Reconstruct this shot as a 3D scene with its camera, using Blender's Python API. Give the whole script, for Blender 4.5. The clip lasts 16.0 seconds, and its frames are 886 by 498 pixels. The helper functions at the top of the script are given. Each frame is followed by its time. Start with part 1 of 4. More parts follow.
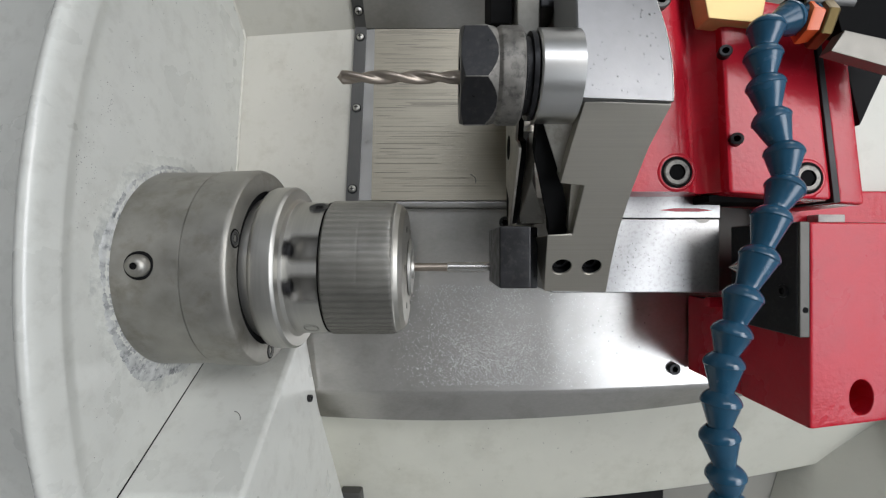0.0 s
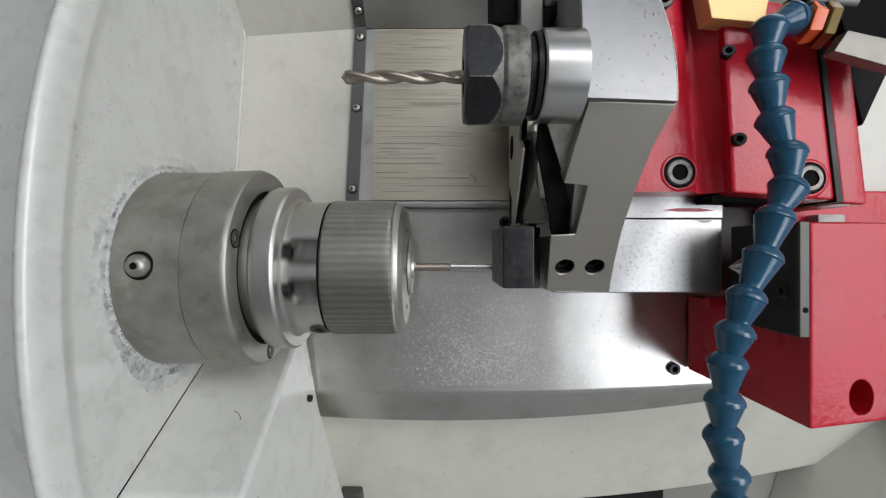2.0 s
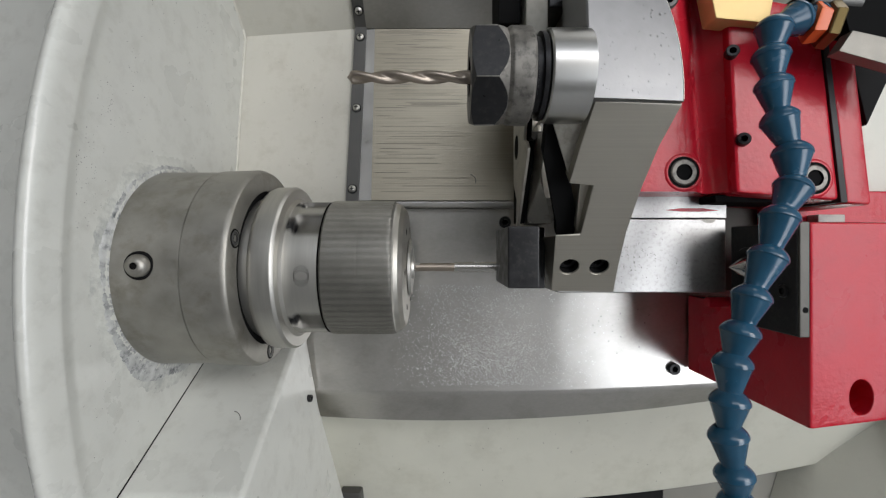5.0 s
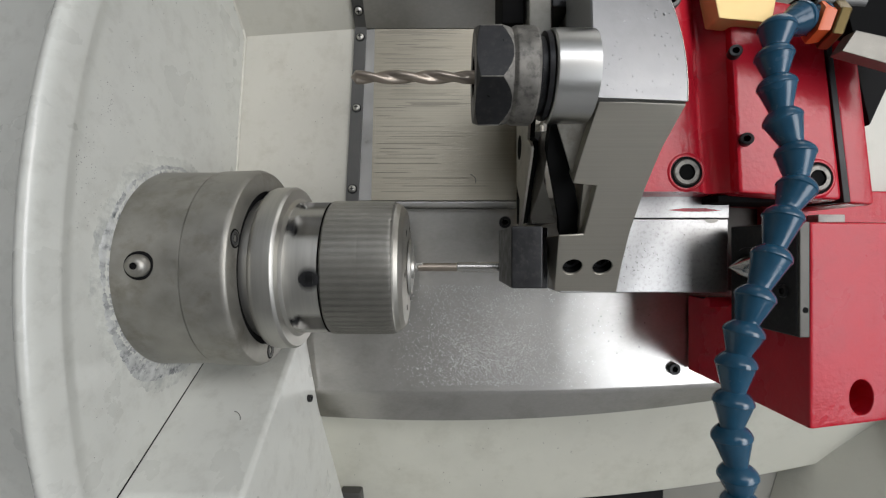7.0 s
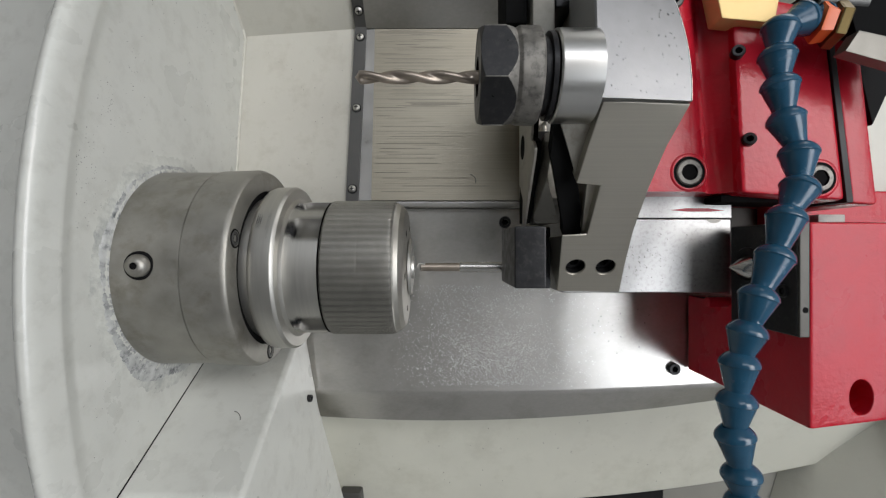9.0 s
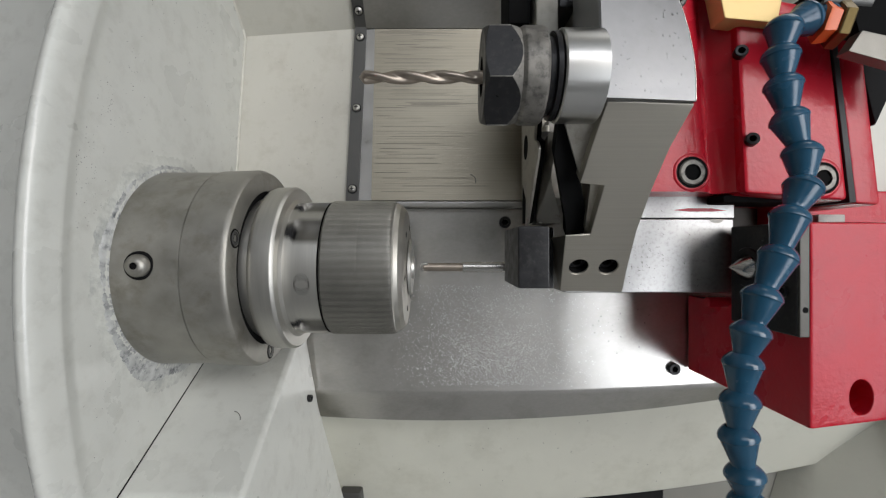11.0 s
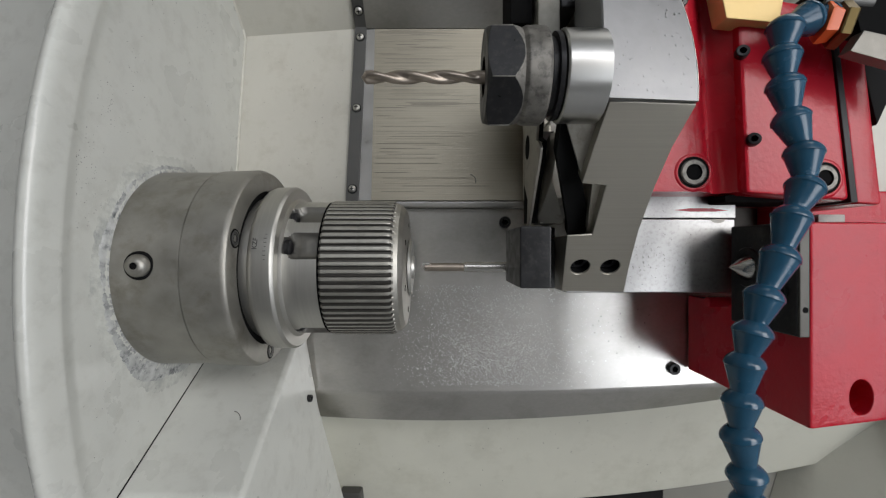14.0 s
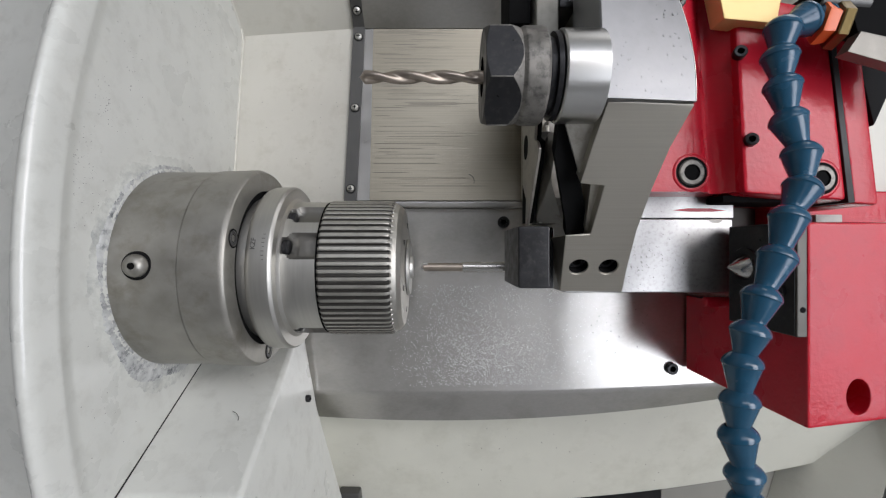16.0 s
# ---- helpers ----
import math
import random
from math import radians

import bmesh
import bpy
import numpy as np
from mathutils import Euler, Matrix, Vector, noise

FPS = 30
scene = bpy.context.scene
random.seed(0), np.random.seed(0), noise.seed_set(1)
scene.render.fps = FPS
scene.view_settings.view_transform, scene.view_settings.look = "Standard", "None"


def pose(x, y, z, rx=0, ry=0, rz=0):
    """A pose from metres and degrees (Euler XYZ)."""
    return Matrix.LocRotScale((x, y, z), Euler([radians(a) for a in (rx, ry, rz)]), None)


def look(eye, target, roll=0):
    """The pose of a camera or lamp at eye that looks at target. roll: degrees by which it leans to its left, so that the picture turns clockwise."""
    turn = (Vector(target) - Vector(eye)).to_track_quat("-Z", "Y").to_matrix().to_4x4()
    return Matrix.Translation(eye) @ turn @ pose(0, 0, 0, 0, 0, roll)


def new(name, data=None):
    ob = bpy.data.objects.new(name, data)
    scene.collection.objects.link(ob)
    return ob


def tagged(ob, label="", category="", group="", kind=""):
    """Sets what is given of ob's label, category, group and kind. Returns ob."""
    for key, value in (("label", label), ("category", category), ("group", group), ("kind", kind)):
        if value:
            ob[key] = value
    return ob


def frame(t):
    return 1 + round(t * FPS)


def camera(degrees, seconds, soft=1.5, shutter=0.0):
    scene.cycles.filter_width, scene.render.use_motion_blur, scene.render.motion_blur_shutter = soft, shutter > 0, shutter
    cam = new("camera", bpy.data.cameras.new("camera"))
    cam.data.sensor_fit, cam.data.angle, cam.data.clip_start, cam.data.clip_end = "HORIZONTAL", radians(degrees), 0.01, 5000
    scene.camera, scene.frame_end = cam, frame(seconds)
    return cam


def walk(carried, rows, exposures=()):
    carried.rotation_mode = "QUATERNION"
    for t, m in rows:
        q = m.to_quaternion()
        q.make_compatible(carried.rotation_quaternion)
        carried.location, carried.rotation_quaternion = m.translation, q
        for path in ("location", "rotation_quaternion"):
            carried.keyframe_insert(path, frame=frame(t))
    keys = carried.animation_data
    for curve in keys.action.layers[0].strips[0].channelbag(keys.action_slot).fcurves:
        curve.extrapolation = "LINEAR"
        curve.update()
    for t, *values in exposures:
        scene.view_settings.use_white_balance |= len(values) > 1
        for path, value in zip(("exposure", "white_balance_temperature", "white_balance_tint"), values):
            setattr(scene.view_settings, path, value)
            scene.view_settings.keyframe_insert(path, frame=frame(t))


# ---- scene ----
# The camera hangs over the lathe and looks straight down; it is nudged slightly near the end.
cam = camera(90, 16.0, 1.25, 0.52)
walk(cam, [(0.0, pose(0, 0, 0.5)), (14.6, pose(0, 0, 0.5)), (15.0, pose(0, 0, 0.5, 0.1, -0.09, 0)),
           (15.5, pose(0, 0, 0.5, 0.19, -0.24, 0)), (16.0, pose(0, 0, 0.5, 0.0, -0.2, 0))],
     exposures=[(0.0, -0.24, 6100, 10), (2.5, -0.26, 6100, 10), (4.0, -0.35, 6230, 10), (9.0, -0.35, 6250, 10), (13.0, -0.40, 6260, 10), (13.5, -0.47, 6260, 10),
                (14.0, -0.54, 6260, 10), (14.5, -0.49, 6260, 10), (15.0, -0.34, 6200, 11), (15.5, -0.16, 6120, 13), (16.0, -0.18, 6120, 13)])

# ---- light ----
world = bpy.data.worlds.new("world")
scene.world = world
world.use_nodes = True
sky = world.node_tree.nodes.new("ShaderNodeTexSky")
sky.sky_type, sky.sun_disc = "NISHITA", False
sky.sun_elevation, sky.sun_rotation = radians(50), radians(60)
sky.air_density, sky.dust_density = 1.0, 3.0
world.node_tree.nodes["Background"].inputs["Strength"].default_value = 0.15
world.node_tree.links.new(sky.outputs[0], world.node_tree.nodes["Background"].inputs["Color"])


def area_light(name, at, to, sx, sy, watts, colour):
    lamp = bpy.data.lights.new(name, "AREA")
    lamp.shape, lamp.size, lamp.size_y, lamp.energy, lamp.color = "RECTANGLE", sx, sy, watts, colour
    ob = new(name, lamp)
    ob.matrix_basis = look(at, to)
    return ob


# Unseen soft lamp, placed from the bright reflection on the chip cover.
area_light("soft_key_light", (1.47, 0.12, 1.93), (1.47, 0.12, 0), 1.42, 1.8, 49, (0.975, 0.985, 0.99))
# Unseen fill lamp added for general brightness; no such source is known.
area_light("back_fill_light", (0.3, 1.1, 1.93), (0.3, 1.1, 0), 1.2, 0.7, 9.5, (0.975, 0.985, 0.99))

# ---- materials ----


def mat(name, colour, rough=0.5, metal=0.0, var=0.12, scale=60, bump=0.0, bump_scale=400, coat=0.0,
        stretch=None, dirt=None, dirt_amount=0.0, dirt_scale=12, rough_var=0.12, spec=0.5, wave=0.0):
    """A node material: two scales of variation, optional directional grain, dirt stains and relief."""
    m = bpy.data.materials.new(name)
    m.use_nodes = True
    nt = m.node_tree
    n, l = nt.nodes, nt.links
    b = n["Principled BSDF"]
    b.inputs["Metallic"].default_value = metal
    b.inputs["Specular IOR Level"].default_value = spec
    b.inputs["Coat Weight"].default_value = coat
    b.inputs["Coat Roughness"].default_value = 0.12
    co = n.new("ShaderNodeTexCoord")
    mp = n.new("ShaderNodeMapping")
    l.new(co.outputs["Object"], mp.inputs["Vector"])
    if stretch:
        mp.inputs["Scale"].default_value = stretch
    fine = n.new("ShaderNodeTexNoise")
    fine.inputs["Scale"].default_value, fine.inputs["Detail"].default_value = scale, 6
    l.new(mp.outputs[0], fine.inputs["Vector"])
    big = n.new("ShaderNodeTexNoise")
    big.inputs["Scale"].default_value, big.inputs["Detail"].default_value = dirt_scale, 5
    l.new(co.outputs["Object"], big.inputs["Vector"])
    add = n.new("ShaderNodeMath")
    add.operation = "MULTIPLY_ADD"
    l.new(big.outputs["Fac"], add.inputs[0])
    add.inputs[1].default_value = 0.6
    l.new(fine.outputs["Fac"], add.inputs[2])
    ramp = n.new("ShaderNodeMapRange")
    ramp.inputs["From Min"].default_value, ramp.inputs["From Max"].default_value = 0.45, 1.15
    ramp.inputs["To Min"].default_value, ramp.inputs["To Max"].default_value = 1 - var, 1 + var
    l.new(add.outputs[0], ramp.inputs["Value"])
    mul = n.new("ShaderNodeVectorMath")
    mul.operation = "SCALE"
    mul.inputs[0].default_value = colour
    l.new(ramp.outputs[0], mul.inputs["Scale"])
    out = mul.outputs[0]
    if dirt:
        sp = n.new("ShaderNodeTexNoise")
        sp.inputs["Scale"].default_value, sp.inputs["Detail"].default_value, sp.inputs["Roughness"].default_value = dirt_scale * 2.3, 9, 0.68
        l.new(co.outputs["Object"], sp.inputs["Vector"])
        r2 = n.new("ShaderNodeMapRange")
        r2.inputs["From Min"].default_value, r2.inputs["From Max"].default_value = 0.5, 0.8
        r2.inputs["To Max"].default_value = dirt_amount
        l.new(sp.outputs["Fac"], r2.inputs["Value"])
        mix = n.new("ShaderNodeMix")
        mix.data_type = "RGBA"
        l.new(r2.outputs[0], mix.inputs["Factor"])
        l.new(out, mix.inputs["A"])
        mix.inputs["B"].default_value = (*dirt, 1)
        out = mix.outputs["Result"]
    l.new(out, b.inputs["Base Color"])
    rr = n.new("ShaderNodeMapRange")
    rr.inputs["From Min"].default_value, rr.inputs["From Max"].default_value = 0.45, 1.15
    rr.inputs["To Min"].default_value, rr.inputs["To Max"].default_value = max(rough - rough_var, 0.03), rough + rough_var
    l.new(add.outputs[0], rr.inputs["Value"])
    l.new(rr.outputs[0], b.inputs["Roughness"])
    if bump:
        bn = n.new("ShaderNodeTexNoise")
        bn.inputs["Scale"].default_value, bn.inputs["Detail"].default_value = bump_scale, 4
        l.new(mp.outputs[0], bn.inputs["Vector"])
        bp = n.new("ShaderNodeBump")
        bp.inputs["Strength"].default_value, bp.inputs["Distance"].default_value = bump, 0.001
        l.new(bn.outputs["Fac"], bp.inputs["Height"])
        if wave:
            wn = n.new("ShaderNodeTexNoise")
            wn.inputs["Scale"].default_value, wn.inputs["Detail"].default_value = 45, 3
            l.new(co.outputs["Object"], wn.inputs["Vector"])
            wb = n.new("ShaderNodeBump")
            wb.inputs["Strength"].default_value, wb.inputs["Distance"].default_value = 1.0, wave
            l.new(wn.outputs["Fac"], wb.inputs["Height"])
            l.new(wb.outputs[0], bp.inputs["Normal"])
        l.new(bp.outputs[0], b.inputs["Normal"])
        l.new(bp.outputs[0], b.inputs["Coat Normal"])
    return m


def two_lobes(m, rough, share):
    """Adds a wider gloss to a brushed metal: fine scratches scatter a share of what it mirrors."""
    nt = m.node_tree
    a = nt.nodes["Principled BSDF"]
    b = nt.nodes.new("ShaderNodeBsdfPrincipled")
    nt.links.new(a.inputs["Base Color"].links[0].from_socket, b.inputs["Base Color"])
    b.inputs["Metallic"].default_value, b.inputs["Roughness"].default_value = 1.0, rough
    mix = nt.nodes.new("ShaderNodeMixShader")
    mix.inputs[0].default_value = share
    nt.links.new(a.outputs[0], mix.inputs[1])
    nt.links.new(b.outputs[0], mix.inputs[2])
    nt.links.new(mix.outputs[0], nt.nodes["Material Output"].inputs["Surface"])


WHITE = mat("white_enamel", (0.585, 0.59, 0.545), 0.3, var=0.05, scale=30, bump=0.1, bump_scale=140, dirt=(0.3, 0.29, 0.25), dirt_amount=0.42, dirt_scale=30, rough_var=0.05, coat=0.25)
IVORY = mat("ivory_enamel", (0.54, 0.525, 0.46), 0.32, var=0.05, scale=30, bump=0.1, bump_scale=140, dirt=(0.33, 0.31, 0.24), dirt_amount=0.5, dirt_scale=26, rough_var=0.05)
PAN = mat("cream_enamel", (0.535, 0.53, 0.455), 0.35, var=0.05, scale=30, bump=0.08, bump_scale=140, dirt=(0.33, 0.32, 0.25), dirt_amount=0.5, dirt_scale=11, rough_var=0.05)
# Grey instead of cream: the shade beyond the tray is in the colour.
SUMP = mat("shade_grey_enamel", (0.185, 0.18, 0.153), 0.5, var=0.12, scale=20, bump=0.08, bump_scale=140)
SEAL = mat("cracked_sealant", (0.54, 0.545, 0.5), 0.7, var=0.15, scale=120, bump=0.4, bump_scale=300, dirt=(0.26, 0.27, 0.265), dirt_amount=1.3, dirt_scale=34)
CRACK = mat("grimy_sealant", (0.42, 0.425, 0.41), 0.85, var=0.4, scale=160, bump=0.35, bump_scale=300, dirt=(0.1, 0.107, 0.112), dirt_amount=1.8, dirt_scale=85)
CAST = mat("dull_plated_steel", (0.31, 0.3, 0.268), 0.46, 0.75, var=0.22, scale=90, bump=0.06, bump_scale=700, dirt=(0.19, 0.175, 0.14), dirt_amount=1.1, dirt_scale=24)
STEEL = mat("turned_steel", (0.5, 0.49, 0.455), 0.46, 1.0, var=0.1, scale=60, stretch=(14, 0.6, 0.6), rough_var=0.05)
CHROME = mat("bright_chromed_steel", (0.5, 0.495, 0.475), 0.28, 1.0, var=0.02, scale=40, stretch=(8, 0.6, 0.6), rough_var=0.006)
NUT = mat("knurled_steel", (0.47, 0.455, 0.41), 0.5, 1.0, var=0.12, scale=120, rough_var=0.06, dirt=(0.2, 0.19, 0.17), dirt_amount=0.4, dirt_scale=30)
GROUND = mat("ground_steel", (0.39, 0.385, 0.376), 0.4, 1.0, var=0.05, scale=200, stretch=(1, 3, 3), rough_var=0.05, bump=0.05, bump_scale=300, dirt=(0.12, 0.115, 0.1), dirt_amount=0.55, dirt_scale=190)
ARMST = mat("milled_grey_steel", (0.435, 0.41, 0.352), 0.47, 0.9, var=0.08, scale=11, stretch=(1, 110, 110), rough_var=0.04, bump=0.03, bump_scale=14)
SHEET = mat("brushed_stainless", (0.58, 0.563, 0.53), 0.24, 1.0, var=0.07, scale=320, stretch=(1, 2, 1), rough_var=0.02, dirt=(0.3, 0.28, 0.25), dirt_amount=0.5, dirt_scale=13)
two_lobes(SHEET, 0.45, 0.45)
BLOCK = mat("bright_ground_block", (0.255, 0.255, 0.256), 0.5, 0.9, var=0.14, scale=160, bump=0.04, bump_scale=600, rough_var=0.1)
COVER = mat("scored_way_cover", (0.315, 0.288, 0.228), 0.42, 1.0, var=0.2, scale=9, stretch=(0.6, 90, 1), bump=0.1, bump_scale=16, dirt=(0.3, 0.27, 0.22), dirt_amount=0.4, dirt_scale=8)
DARKST = mat("dark_steel_strip", (0.1, 0.098, 0.093), 0.48, 0.6, var=0.15, scale=70, bump=0.05)
BLACK = mat("black_oxide", (0.011, 0.011, 0.012), 0.36, 0.0, var=0.3, scale=150, bump=0.05, dirt=(0.07, 0.068, 0.06), dirt_amount=0.4, dirt_scale=160, spec=0.28)
WORN = mat("worn_black_oxide", (0.2, 0.19, 0.17), 0.5, 0.7, var=0.45, scale=220, bump=0.08, dirt=(0.02, 0.02, 0.02), dirt_amount=1.0, dirt_scale=120)
# Black for black parts, and for shade painted into holes and recesses.
HOLE = mat("black_and_recess_shade", (0.01, 0.01, 0.01), 0.85, 0.0, spec=0.03)
DULL = mat("dull_oily_steel", (0.36, 0.342, 0.3), 0.44, 0.8, var=0.15, scale=40, stretch=(1, 1, 6), dirt=(0.12, 0.11, 0.09), dirt_amount=0.8, dirt_scale=50)
# Dark steel: oil and painted shade in the grooves, also pits and plate.
GROOVE = mat("oil_and_shade_steel", (0.085, 0.081, 0.072), 0.5, 0.6, var=0.2, scale=200)
# Darker steel for recesses: their shade is put into the colour.
SLOT = mat("shaded_slot_steel", (0.2, 0.193, 0.175), 0.45, 0.9, var=0.2, scale=200)
RED = mat("red_enamel", (0.45, 0.012, 0.026), 0.28, var=0.12, scale=25, bump=0.22, bump_scale=340, coat=0.22, spec=0.18, wave=0.0004, dirt=(0.3, 0.015, 0.025), dirt_amount=0.4, dirt_scale=18)
BLUE = mat("blue_plastic", (0.013, 0.067, 0.122), 0.23, var=0.2, scale=120, bump=0.08, bump_scale=300)
ORANGE = mat("orange_plastic", (0.75, 0.14, 0.03), 0.4, var=0.06)
BRASS = mat("yellow_brass", (0.2, 0.145, 0.06), 0.42, 0.9, var=0.1, scale=50, bump=0.05)
RUBBER = mat("black_rubber", (0.02, 0.02, 0.02), 0.6)
DRILL = mat("bronzed_drill_steel", (0.42, 0.36, 0.3), 0.36, 1.0, var=0.2, scale=80)
CARBIDE = mat("bright_tool_steel", (0.62, 0.6, 0.56), 0.25, 1.0)
# Near-white, barely metallic: the chips' glint is put into the colour.
CHIPS = mat("metal_chips", (0.85, 0.85, 0.84), 0.3, 0.35)
OLDBRASS = mat("dull_yellow_brass", (0.72, 0.53, 0.23), 0.5, 0.35, var=0.1, scale=60, bump=0.05)
ZINC = mat("zinc_plated_steel", (0.22, 0.21, 0.185), 0.5, 0.7, var=0.1, scale=160, bump=0.08, bump_scale=500)
BEVEL = mat("bright_rubbed_bevel", (0.62, 0.61, 0.6), 0.36, 1.0, var=0.06, scale=90)
SCORE = mat("rubbed_dark_scores", (0.17, 0.155, 0.13), 0.45, 0.9, var=0.3, scale=60)
MARK = mat("etched_marking", (0.12, 0.117, 0.11), 0.6, 0.5)
OIL = mat("clear_oil_drops", (0.24, 0.24, 0.24), 0.4, 0.8)
BEIGE = mat("greyed_steel", (0.27, 0.26, 0.225), 0.5, 0.4, var=0.1, scale=50, dirt=(0.1, 0.095, 0.08), dirt_amount=0.5, dirt_scale=40)
# Colours of the unseen room, raised so that it bounces more light.
CONCRETE = mat("grey_concrete", (0.32, 0.313, 0.3), 0.85, var=0.2, scale=12, bump=0.2, bump_scale=40)
PLASTER = mat("pale_plaster", (0.49, 0.488, 0.478), 0.85, var=0.1, scale=6, bump=0.1, bump_scale=40)
CEIL = mat("white_ceiling_paint", (0.82, 0.815, 0.8), 0.9, var=0.05, scale=6)
GAP = mat("dark_gap", (0.015, 0.015, 0.015), 0.7, spec=0.06)

# ---- mesh helpers: all lengths in millimetres, world directions ----
ORIGIN = {}


def thing(name, at, label, category, group="", kind=""):
    ob = new(name)
    ob.empty_display_size = 0.01
    ob.location = Vector(at) * 0.001
    ORIGIN[ob] = Vector(at)
    return tagged(ob, label, category, group, kind)


def finish(bm, name, material, origin, smooth=40):
    bmesh.ops.recalc_face_normals(bm, faces=bm.faces)
    bmesh.ops.transform(bm, matrix=Matrix.Scale(0.001, 4) @ Matrix.Translation(-Vector(origin)), verts=bm.verts)
    me = bpy.data.meshes.new(name)
    for f in bm.faces:
        f.smooth = True
    for e in bm.edges:
        if len(e.link_faces) == 2 and e.calc_face_angle(0) > radians(smooth):
            e.smooth = False
    bm.to_mesh(me)
    bm.free()
    me.materials.append(material)
    return me


def even(ob):
    """Flat faces keep flat shading up to their rounded edges."""
    w = ob.modifiers.new("even_normals", "WEIGHTED_NORMAL")
    w.keep_sharp, w.weight = True, 100


def inlay(ob, material, test):
    """Gives a second material to the faces whose middle passes the test (millimetres from the origin of its thing)."""
    ob.data.materials.append(material)
    for p in ob.data.polygons:
        if test(*(p.center * 1000)):
            p.material_index = 1


def part(name, bm, material, parent, label="", smooth=40):
    ob = new(name, finish(bm, name, material, ORIGIN[parent], smooth))
    ob.parent = parent
    ORIGIN[ob] = ORIGIN[parent]
    even(ob)
    return tagged(ob, label)


def structure(name, bm, material, label, category, smooth=40):
    lo = Vector([min(v.co[i] for v in bm.verts) for i in range(3)])
    hi = Vector([max(v.co[i] for v in bm.verts) for i in range(3)])
    at = Vector(((lo.x + hi.x) / 2, (lo.y + hi.y) / 2, lo.z))
    ob = new(name, finish(bm, name, material, at, smooth))
    ob.location = at * 0.001
    ORIGIN[ob] = at
    even(ob)
    return tagged(ob, label, category, kind="structure")


def bevel(bm, width, segments=2, sharp=30):
    if width:
        es = [e for e in bm.edges if len(e.link_faces) == 2 and e.calc_face_angle(0) > radians(sharp)]
        bmesh.ops.bevel(bm, geom=es, offset=width, segments=segments, affect="EDGES", profile=0.5, clamp_overlap=True)


def box(x0, x1, y0, y1, z0, z1, r=0.6, bm=None):
    b = bmesh.new()
    bmesh.ops.create_cube(b, size=1)
    bmesh.ops.transform(b, matrix=Matrix.Translation(((x0 + x1) / 2, (y0 + y1) / 2, (z0 + z1) / 2)) @ Matrix.Diagonal((x1 - x0, y1 - y0, z1 - z0, 1)), verts=b.verts)
    bevel(b, r)
    return merge(bm, b)


def merge(bm, b):
    if bm is None:
        return b
    me = bpy.data.meshes.new("tmp")
    b.to_mesh(me)
    b.free()
    bm.from_mesh(me)
    bpy.data.meshes.remove(me)
    return bm


def prism(poly, a, b, m=None, r=0.6, bm=None):
    """A polygon in local x, y, extruded from z = a to z = b and placed by m."""
    k = bmesh.new()
    lo = [k.verts.new((x, y, a)) for x, y in poly]
    hi = [k.verts.new((x, y, b)) for x, y in poly]
    k.faces.new(lo[::-1])
    k.faces.new(hi)
    for i in range(len(poly)):
        j = (i + 1) % len(poly)
        k.faces.new((lo[i], lo[j], hi[j], hi[i]))
    bmesh.ops.recalc_face_normals(k, faces=k.faces)
    bevel(k, r)
    if m is not None:
        bmesh.ops.transform(k, matrix=m, verts=k.verts)
    return merge(bm, k)


def lathe(profile, m=None, seg=48, bm=None, closed=False):
    """(z, r) pairs turned round the local z axis; ends with r = 0 are closed."""
    k = bmesh.new()
    rings = []
    for z, r in profile:
        if r < 1e-6:
            rings.append([k.verts.new((0, 0, z))])
        else:
            rings.append([k.verts.new((r * math.cos(2 * math.pi * i / seg), r * math.sin(2 * math.pi * i / seg), z)) for i in range(seg)])
    pairs = list(zip(rings, rings[1:])) + ([(rings[-1], rings[0])] if closed else [])
    for p, q in pairs:
        for i in range(seg):
            j = (i + 1) % seg
            if len(p) == 1 and len(q) == 1:
                continue
            if len(p) == 1:
                k.faces.new((p[0], q[j], q[i]))
            elif len(q) == 1:
                k.faces.new((p[i], p[j], q[0]))
            else:
                k.faces.new((p[i], p[j], q[j], q[i]))
    if m is not None:
        bmesh.ops.transform(k, matrix=m, verts=k.verts)
    return merge(bm, k)


def along(at, d):
    """Local z laid along d at the point at."""
    return Matrix.Translation(at) @ Vector(d).to_track_quat("Z", "Y").to_matrix().to_4x4()


XAX = Matrix.Rotation(math.pi / 2, 4, "Y")   # local z to world x


def sheet(xs, ys, zf, thick, bm=None):
    """A sheet over a grid of x, y with height zf(x, y), with thickness downwards."""
    k = bmesh.new()
    top = [[k.verts.new((x, y, zf(x, y))) for y in ys] for x in xs]
    low = [[k.verts.new((x, y, zf(x, y) - thick)) for y in ys] for x in xs]
    nx, ny = len(xs), len(ys)
    for i in range(nx - 1):
        for j in range(ny - 1):
            k.faces.new((top[i][j], top[i + 1][j], top[i + 1][j + 1], top[i][j + 1]))
            k.faces.new((low[i][j], low[i][j + 1], low[i + 1][j + 1], low[i + 1][j]))
    for i in range(nx - 1):
        k.faces.new((top[i][0], low[i][0], low[i + 1][0], top[i + 1][0]))
        k.faces.new((top[i][-1], top[i + 1][-1], low[i + 1][-1], low[i][-1]))
    for j in range(ny - 1):
        k.faces.new((top[0][j], top[0][j + 1], low[0][j + 1], low[0][j]))
        k.faces.new((top[-1][j], low[-1][j], low[-1][j + 1], top[-1][j + 1]))
    return merge(bm, k)


